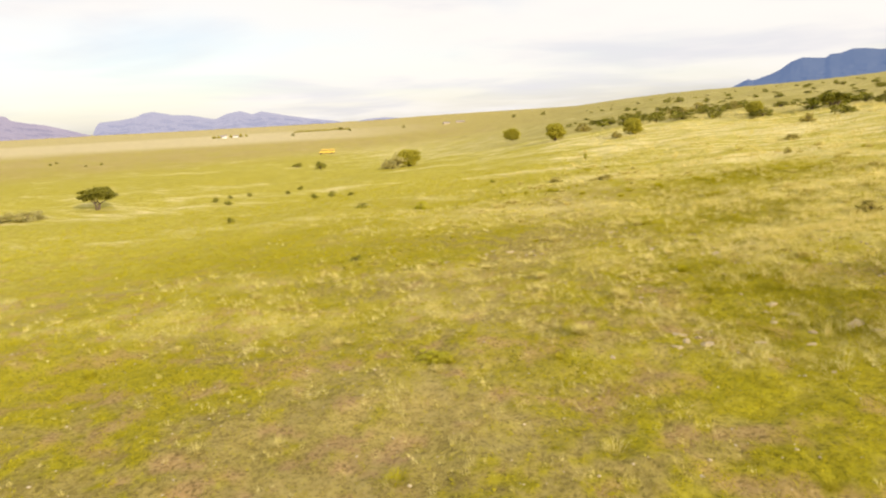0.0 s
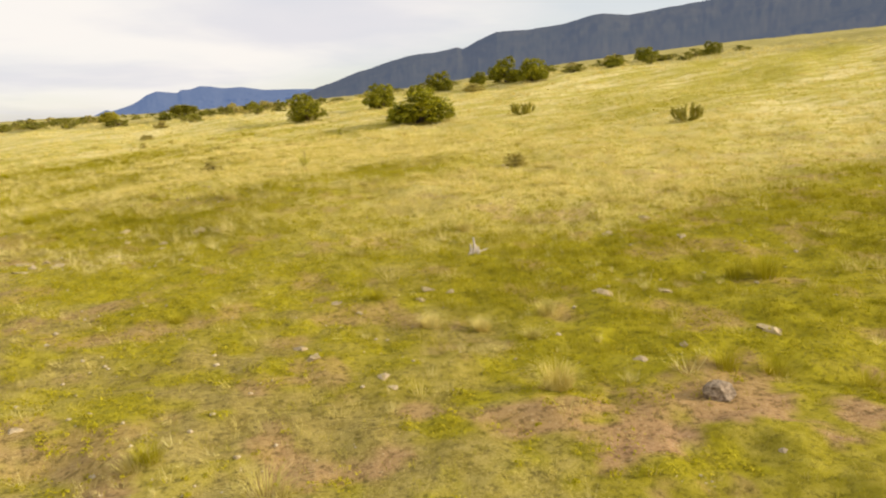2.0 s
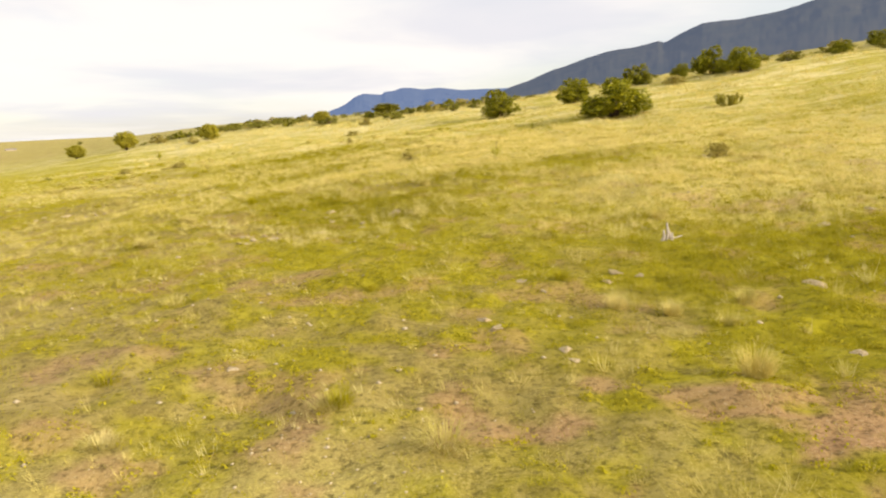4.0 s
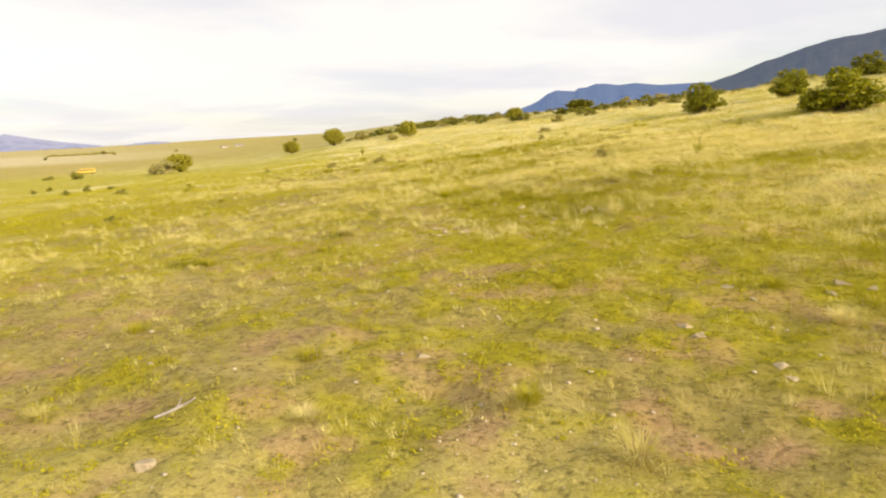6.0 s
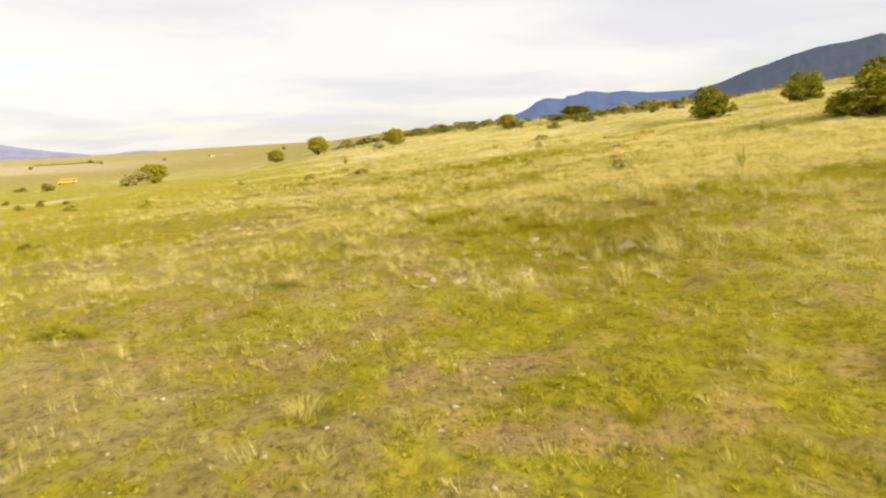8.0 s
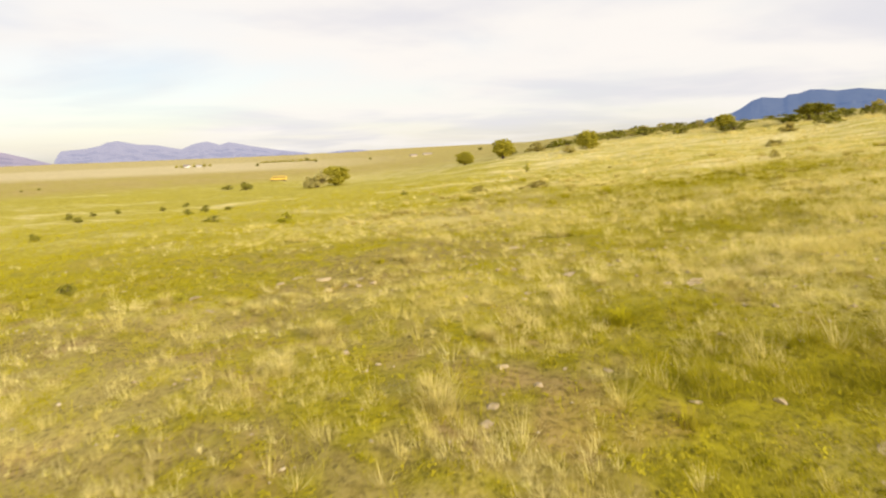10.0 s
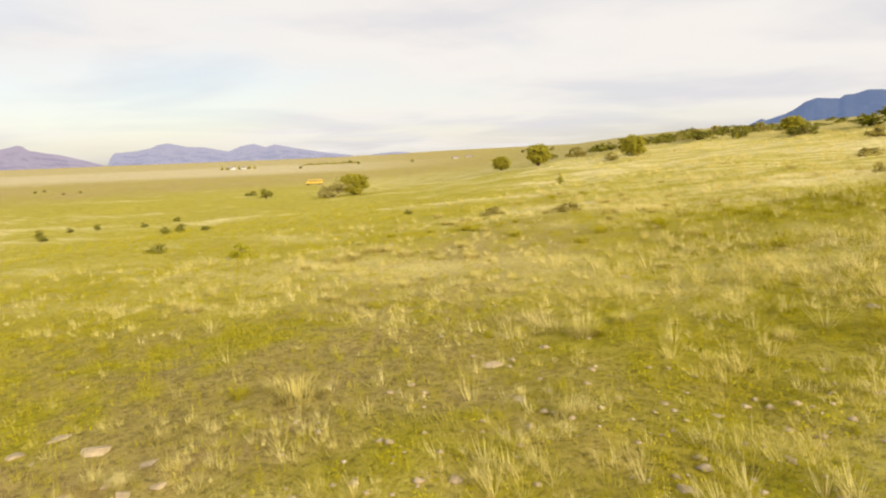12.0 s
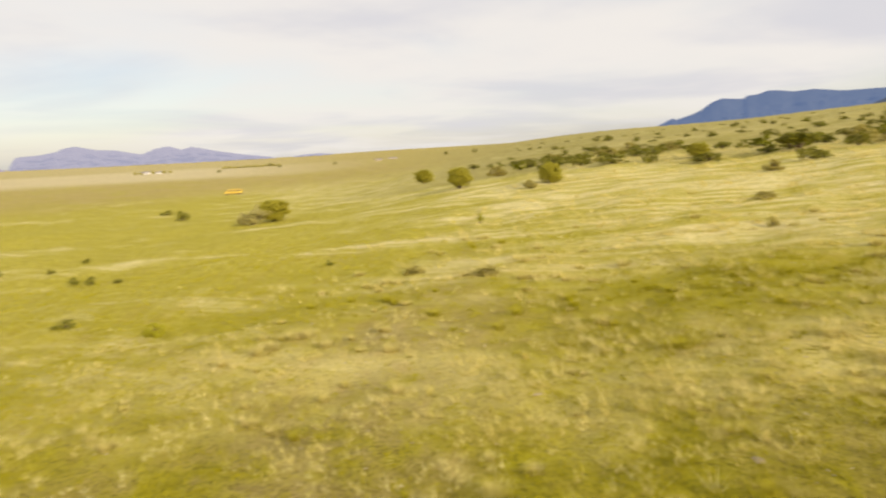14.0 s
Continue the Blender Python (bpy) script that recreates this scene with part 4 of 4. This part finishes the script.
for x, y, s in [(-1.78, 23.18, 0.44), (-1.67, 23.75, 0.37), (-1.32, 24.06, 0.28), (-1.08, 23.56, 0.43), (0.38, 24.14, 0.46), (1.64, 24.05, 0.36), (1.72, 25.37, 0.3), (1.22, 26.79, 0.34), (0.6, 26.32, 0.23), (0.43, 26.86, 0.24), (2.94, 25.7, 0.52), (4.73, 29.23, 0.35), (2.12, 21.94, 0.23), (-3.4, 21.93, 0.23), (-3.65, 27.16, 0.22), (0.64, 25.97, 0.28), (-14.75, 34.01, 0.43), (-1.88, 34.28, 0.31), (-2.47, 34.71, 0.26), (-2.58, 29.17, 0.15), (-3.18, 29.03, 0.15), (-13.28, 32.94, 0.24), (-3.75, 27.64, 0.26), (-4.08, 28.97, 0.24), (-1.39, 28.24, 0.16), (-7.66, 33.63, 0.17), (-0.48, 28.53, 0.19), (-4.9, 36.3, 0.37)]:
    stone(x, y, s)
for x, y, s in [(-6.58, 33.68, 0.24), (-1.36, 37.04, 0.22), (-1.93, 34.93, 0.3), (-11.11, 35.97, 0.32), (-13.28, 36.64, 0.31), (-12.83, 35.95, 0.22), (-7.98, 35.64, 0.23), (-3.79, 34.39, 0.17), (-3.64, 33.58, 0.18), (-5.31, 34.11, 0.2), (-9.31, 34.44, 0.17), (-5.22, 33.57, 0.16), (-2.89, 34.56, 0.21), (-12.23, 36.5, 0.4), (-13.41, 36.06, 0.31), (-4.13, 37.68, 0.21), (-10.27, 36.03, 0.25), (-2.62, 37.59, 0.3), (-11.34, 35.43, 0.3), (-7.45, 35.86, 0.2), (-4.11, 40.12, 0.21), (-10.98, 36.46, 0.27), (-10.54, 35.71, 0.25), (-8.12, 41.48, 0.31), (-7.5, 42.66, 0.31), (-7.56, 49.54, 0.27), (-2.81, 42.43, 0.2), (-1.93, 45.92, 0.25)]:
    stone(x, y, s)
for x, y, s in [(-21.12, 40.99, 0.17), (-6.9, 39.94, 0.27), (16.74, 31.71, 0.34), (9.77, 13.75, 0.41), (8.2, 10.36, 0.14), (10.78, 12.98, 0.29), (13.01, 18.07, 0.4), (14.69, 18.74, 0.25), (4.57, 11.6, 0.12), (-1.91, 24.2, 0.38), (0.48, 27.56, 0.48), (-0.17, 12.25, 0.18), (9.16, 10.62, 0.18), (3.27, 25.06, 0.31), (7.7, 7.4, 0.11), (10.76, 10.43, 0.32), (4.63, 11.24, 0.19), (3.85, 13.1, 0.28), (-2.58, 8.91, 0.31), (4.9, 16.06, 0.23), (3.77, 13.68, 0.31)]:
    stone(x, y, s)


def pebbles(name, label, count, x0, x1, y0, y1, lo, hi, mat, seed):
    """Loose small stones, joined into one sheet."""
    q = np.random.default_rng(seed)
    x, y = q.uniform(x0, x1, count), q.uniform(y0, y1, count)
    keep = patches(x, y, 4.5, 63) > 0.46
    x, y = x[keep], y[keep]
    n = len(x)
    s = np.exp(q.uniform(math.log(lo), math.log(hi), n))
    base = np.array([(1, 0, 0), (0.3, 0.95, 0), (-0.8, 0.6, 0), (-0.8, -0.6, 0), (0.3, -0.95, 0), (0.45, 0.2, 0.75), (-0.35, 0.35, 0.8), (-0.2, -0.45, 0.7), (0, 0, -0.5)])
    tris = np.array([(0, 1, 5), (1, 2, 6), (1, 6, 5), (2, 3, 6), (3, 7, 6), (3, 4, 7), (4, 0, 5), (4, 5, 7), (5, 6, 7), (1, 0, 8), (2, 1, 8), (3, 2, 8), (4, 3, 8), (0, 4, 8)])
    turn = q.uniform(0, 6.283, n)
    v = base[None] * (1 + q.normal(0, 0.22, (n, 9, 3))) * s[:, None, None] * 0.5
    c, d = np.cos(turn)[:, None], np.sin(turn)[:, None]
    v = np.stack([v[..., 0] * c - v[..., 1] * d, v[..., 0] * d + v[..., 1] * c, v[..., 2] * 0.65], -1)
    v += np.stack([x, y, surface_z(x, y) + s * 0.01], -1)[:, None]
    f = (tris[None] + (np.arange(n) * 9)[:, None, None]).reshape(-1, 3)
    return tagged(new(name, mesh_from(name, v.reshape(-1, 3), f, mat)), label, "gravel", kind="stuff")


pebbles("loose_stones", "scattered pale stones among the grass", 4600, -26, 30, 4, 70, 0.03, 0.12, MAT_ROCK, 5)
pebbles("rubble", "fist-sized rubble lying in the turf", 750, -13, 4, 28, 42, 0.05, 0.18, MAT_STONE, 6)
pebbles("soil_gravel", "fine pale gravel on the bare reddish soil", 1500, 0, 13, 5, 10, 0.012, 0.05, MAT_ROCK, 7)


# weathered grey boulder with a grass spray behind it
BOULDER = (8.2, 8.85)
boulder = make_rock("boulder", 340, MAT_GREYROCK, 0.72, 0.09, 3)
boulder.matrix_basis = Matrix.LocRotScale((*BOULDER, float(surface_z(*BOULDER)) + 0.08), Euler((0, 0, 0.4)), (0.45, 0.39, 0.38))
tagged(boulder, "rough mottled grey boulder beside tall grass", "boulder")


def make_stump():
    """A grey dead wood stump with splintered upright prongs."""
    base = new("dead_stump")
    for i, (dx, dy, h, lean) in enumerate([(0, 0, 0.42, 0.10), (0.12, 0.05, 0.34, -0.2), (-0.12, -0.04, 0.26, 0.25), (0.05, -0.12, 0.2, 0.3)]):
        bm = bmesh.new()
        limb(bm, (dx, dy, -0.06), (dx + lean * h, dy + 0.1 * h, h), 0.05, 0.018, 7)
        part("prong", from_bmesh("prong", bm, MAT_DEADWOOD, True), base)
    bm = bmesh.new()
    limb(bm, (0.1, 0, 0.03), (0.5, 0.2, 0.06), 0.032, 0.012, 6)
    part("fallen_branch", from_bmesh("fallen_branch", bm, MAT_DEADWOOD, True), base)
    base.matrix_basis = pose(8.85, 17.9, float(surface_z(8.85, 17.9)))
    return tagged(base, "bleached dead stump with splintered prongs and a fallen branch", "stump")


make_stump()


def make_branch(x, y, turn, length):
    base = new("fallen_stick")
    bm = bmesh.new()
    limb(bm, (-length / 2, 0, 0.03), (length * 0.2, 0.06, 0.10), 0.022, 0.018, 6)
    limb(bm, (length * 0.2, 0.06, 0.10), (length / 2, -0.02, 0.2), 0.018, 0.008, 6)
    part("stem", from_bmesh("stem", bm, MAT_DEADWOOD, True), base)
    bm = bmesh.new()
    limb(bm, (0, 0.03, 0.07), (0.1, 0.25, 0.13), 0.012, 0.005, 5)
    part("twig", from_bmesh("twig", bm, MAT_DEADWOOD, True), base)
    base.matrix_basis = pose(x, y, float(surface_z(x, y)), 0, 0, turn)
    return tagged(base, "bleached dead stick lying on the turf", "stick")


for x, y, s in [(16.3, 30.9, 0.5), (9.81, 13.83, 0.3), (14.59, 18.62, 0.26), (13.92, 16.22, 0.3), (10.85, 10.55, 0.3), (8.24, 10.43, 0.16), (4.61, 11.65, 0.17), (6.85, 15.88, 0.3), (7.3, 15.6, 0.26), (6.5, 15.3, 0.22)]:
    stone(x, y, s, 0.0, 1.3)
make_branch(-2.9, 10.05, 35, 0.5)


# ---- bunch grass ----
def make_bunch(name, seed, mat, blades, lean_most):
    """A grass clump one metre high: arching blades from one root."""
    q = np.random.default_rng(seed)
    t, lean, ln = q.uniform(0, 6.283, blades), lean_most * q.uniform(0.05, 1, blades) ** 0.8, q.uniform(0.3, 1.0, blades)
    out = np.stack([np.cos(t), np.sin(t), np.zeros(blades)], -1)
    side = np.stack([-np.sin(t), np.cos(t), np.zeros(blades)], -1) * 0.006
    root = out * (0.34 * np.sqrt(q.uniform(0, 1, blades)))[:, None] - np.array([0, 0, 0.05])
    up = np.array([0, 0, 1.0])
    mid = root + out * (lean * ln * 0.35)[:, None] + up * (ln * 0.6)[:, None]
    tip = root + out * (lean * ln * 0.95)[:, None] + up * (ln * (1.0 - 0.35 * lean))[:, None]
    v = np.stack([root - side, root + side, mid + side * 0.8, tip, mid - side * 0.8], 1).reshape(-1, 3)
    k = np.arange(blades)[:, None] * 5
    f = np.concatenate([k + np.array([[0, 1, 2]]), k + np.array([[0, 2, 4]]), k + np.array([[4, 2, 3]])])
    return new(name, mesh_from(name, v, f, mat))


MAT_BUNCH = blade_material("bunch_blades", (0.70, 0.60, 0.25), (0.46, 0.395, 0.07), (0.60, 0.50, 0.15))
BUNCH = {"dry": [make_bunch("bunch_grass", 501, MAT_BUNCH, 280, 0.85), make_bunch("bunch_grass", 502, MAT_BUNCH, 250, 1.0)],
         "dome": [make_bunch("dead_grass_mound", 505, MAT_DRY, 620, 1.15), make_bunch("dead_grass_mound", 506, MAT_DRY, 560, 1.2)],
         "green": [make_bunch("grass_tussock", 503, MAT_GREEN, 260, 0.7), make_bunch("grass_tussock", 504, MAT_GREEN, 220, 0.8)]}
BUNCH_LABEL = {"dry": ("pale dry bunch grass with arching blades", "grass clump", "bunch grasses"), "dome": ("rounded pale mound of dead grass", "grass clump", "dead grass mounds"), "green": ("bright yellow-green grass tussock", "grass clump", "green tussocks")}


def bunch(kind, x, y, w, h):
    i = USED.get("bunch" + kind, 0)
    USED["bunch" + kind] = i + 1
    src = BUNCH[kind][i % 2]
    ob = src if i < 2 else copy_thing(src, Matrix.Identity(4))
    ob.matrix_basis = Matrix.LocRotScale((x, y, float(surface_z(x, y)) - 0.02), Euler((0, 0, i * 1.7)), (w, w, h))
    return tagged(ob, *BUNCH_LABEL[kind])


for x, y, w, h in [(-4.68, 23.5, 0.75, 0.45), (-4.95, 23.7, 0.5, 0.35), (-4.3, 27.3, 0.7, 0.5), (-4.6, 27.7, 0.5, 0.4), 
                   (9.8, 20.5, 0.6, 0.6), (-7.0, 43.5, 0.8, 0.6), (-10.5, 39.0, 0.9, 0.6), (1.5, 33.0, 0.7, 0.5), (4.2, 30.5, 0.7, 0.5)]:
    bunch("dry", x, y, w, h)
for x, y, w, h in [(9.05, 9.6, 0.5, 0.5), (10.2, 8.3, 0.6, 0.35), (13.0, 12.7, 0.8, 0.65), (12.6, 13.1, 0.6, 0.55), (1.44, 10.4, 0.4, 0.35), (-8.5, 20.7, 0.9, 0.4), (-8.1, 20.9, 0.6, 0.3), (9.6, 9.3, 0.6, 0.3), (-3.8, 53.9, 0.95, 0.5), (-4.3, 53.8, 0.7, 0.4), (-3.3, 54.1, 0.7, 0.36), (-6.0, 14.0, 0.6, 0.3)]:
    bunch("green", x, y, w, h)
for x, y, w, h in [(6.64, 10.2, 0.5, 0.58), (6.14, 13.8, 0.4, 0.42), (6.9, 13.2, 0.36, 0.38)]:
    bunch("dome", x, y, w, h)
spot = np.random.default_rng(606)
for i in range(230):
    x, y = float(spot.uniform(-22, 22)), float(spot.uniform(9, 34) if i < 60 else spot.uniform(28, 66))
    s = float(spot.uniform(0.3, 0.65))
    bunch("dry" if float(dryness(x, y)) + spot.uniform(-0.3, 0.3) > 0.18 else "green", x, y, s, s * float(spot.uniform(0.5, 0.8)))


for i in range(90):
    x, y = float(spot.uniform(-24, 12)), float(spot.uniform(52, 84))
    s = float(spot.uniform(0.6, 1.0))
    bunch("dry" if float(dryness(x, y)) + spot.uniform(-0.3, 0.3) > 0.12 else "green", x, y, s, s * float(spot.uniform(0.45, 0.65)))


# ---- yellow bus on the valley road ----
def flat_material(name, col, rough=0.5, metal=0.0):
    m, nt, b = material(name, rough, 0.4)
    co = nt.nodes.new("ShaderNodeTexCoord").outputs["Object"]
    f = noise_node(nt, 3, 5, 0.6, co)
    nt.links.new(blend(nt, ranged(nt, f, 0.3, 0.7, 0.8, 1.0), (0.02, 0.018, 0.015), col), b.inputs["Base Color"])
    b.inputs["Metallic"].default_value = metal
    return m


MAT_YELLOW, MAT_TYRE = flat_material("yellow_paint", (0.70, 0.48, 0.06)), flat_material("tyre_rubber", (0.03, 0.03, 0.03), 0.8)
MAT_WINDOW = flat_material("dark_glass", (0.05, 0.06, 0.07), 0.1)
MAT_ADOBE = flat_material("sand_wall", (0.58, 0.48, 0.32), 0.9)
MAT_WALL, MAT_ROOF = flat_material("white_wall", (0.78, 0.74, 0.66), 0.8), flat_material("grey_roof", (0.30, 0.26, 0.24), 0.7)


def make_bus(x, y, turn):
    base = new("school_bus")
    bm = bmesh.new()
    box(bm, -4.6, 3.4, -1.2, 1.2, 0.75, 3.0, 0.22)
    box(bm, 3.3, 4.8, -1.05, 1.05, 0.75, 1.75, 0.18)
    part("body", from_bmesh("body", bm, MAT_YELLOW), base, "yellow painted body")
    bm = bmesh.new()
    box(bm, -4.5, 4.7, -1.0, 1.0, 0.45, 0.75)
    part("chassis", from_bmesh("chassis", bm, MAT_TYRE), base)
    for side in (-1, 1):
        for i in range(7):
            bm = bmesh.new()
            box(bm, -4.1 + i * 1.05, -3.25 + i * 1.05, side * 1.205 - 0.01, side * 1.205 + 0.01, 1.95, 2.6)
            part("window", from_bmesh("window", bm, MAT_WINDOW), base)
        for wx in (-2.9, 3.7):
            bm = bmesh.new()
            bmesh.ops.create_cone(bm, cap_ends=True, segments=20, radius1=0.5, radius2=0.5, depth=0.3, matrix=Matrix.Translation((wx, side * 1.05, 0.5)) @ Matrix.Rotation(math.pi / 2, 4, "X"))
            part("wheel", from_bmesh("wheel", bm, MAT_TYRE), base)
    bm = bmesh.new()
    box(bm, 3.39, 3.43, -1.0, 1.0, 1.85, 2.65)
    part("windscreen", from_bmesh("windscreen", bm, MAT_WINDOW), base)
    base.matrix_basis = pose(x, y, float(surface_z(x, y)), 0, 0, turn) @ Matrix.Scale(0.88, 4)
    return tagged(base, "yellow bus parked far out on the plain", "bus")


make_bus(-221, 307, 215)


# ---- farm far out in the valley ----
def make_house(x, y, turn, lx, ly, h, walls=None, label="white farmhouse with a grey pitched roof"):
    base = new("farm_house")
    bm = bmesh.new()
    box(bm, -lx / 2, lx / 2, -ly / 2, ly / 2, -1.0, h)
    part("wall", from_bmesh("wall", bm, walls or MAT_WALL), base)
    bm = bmesh.new()
    e, r = 0.6, h + ly * 0.28
    vs = [bm.verts.new(p) for p in ((-lx / 2 - e, -ly / 2 - e, h), (lx / 2 + e, -ly / 2 - e, h), (lx / 2 + e, ly / 2 + e, h), (-lx / 2 - e, ly / 2 + e, h), (-lx / 2 - e, 0, r), (lx / 2 + e, 0, r))]
    for f in ((0, 1, 5, 4), (2, 3, 4, 5), (0, 4, 3), (1, 2, 5), (3, 2, 1, 0)):
        bm.faces.new([vs[i] for i in f])
    part("roof", from_bmesh("roof", bm, MAT_ROOF), base)
    for i in range(3):
        bm = bmesh.new()
        wx = -lx / 2 + lx * (i + 0.5) / 3
        box(bm, wx - 0.7, wx + 0.7, -ly / 2 - 0.06, -ly / 2 + 0.04, 1.0, 2.3)
        part("window", from_bmesh("window", bm, MAT_WINDOW), base)
    base.matrix_basis = pose(x, y, float(surface_z(x, y)), 0, 0, turn)
    return tagged(base, label, "house", "farm buildings")


FARM = Vector((-1180, 1235, 0))
RANCH = Vector((-677, 1370, 0))
for dx, dy, turn, lx, ly, h in [(0, 0, 50, 14, 8, 2.6), (26, 16, 35, 18, 8, 2.4)]:
    make_house(RANCH.x + dx, RANCH.y + dy, turn, lx, ly, h, MAT_ADOBE, "low sand-coloured ranch house far out on the plain")
for dx, dy, turn, lx, ly, h in [(-8, 0, 45, 16, 9, 4.2), (16, 14, 30, 12, 8, 3.6), (2, -16, 60, 10, 7, 3.2)]:
    make_house(FARM.x + dx, FARM.y + dy, turn, lx, ly, h)
for dx, dy, w, h in [(-24, -14, 10, 9), (-16, -8, 9, 8), (8, 8, 10, 10), (24, 22, 11, 9), (34, 30, 9, 8), (4, -24, 8, 7)]:
    plant("shade", FARM.x + dx, FARM.y + dy, w, h, "dark shade tree beside the farm buildings")
for i in range(20):
    plant("shade", -1190 + i * 5.0, 1500 + i * 5.8, 9, 6 + i % 3, "dark tree in a row across the valley")
for x, y, w, h in [(-1099, 1579, 14, 11), (-780, 1363, 9, 7), (-949, 1401, 9, 8), (-925, 1159, 9, 7), (-488, 332, 3, 2.2), (-523, 361, 3.4, 2.2), (-374, 277, 2.4, 1.6), (-369, 284, 2.6, 1.6), (-430, 1130, 9, 7), (-300, 900, 7, 6)]:
    plant("scrub", x, y, w, h)
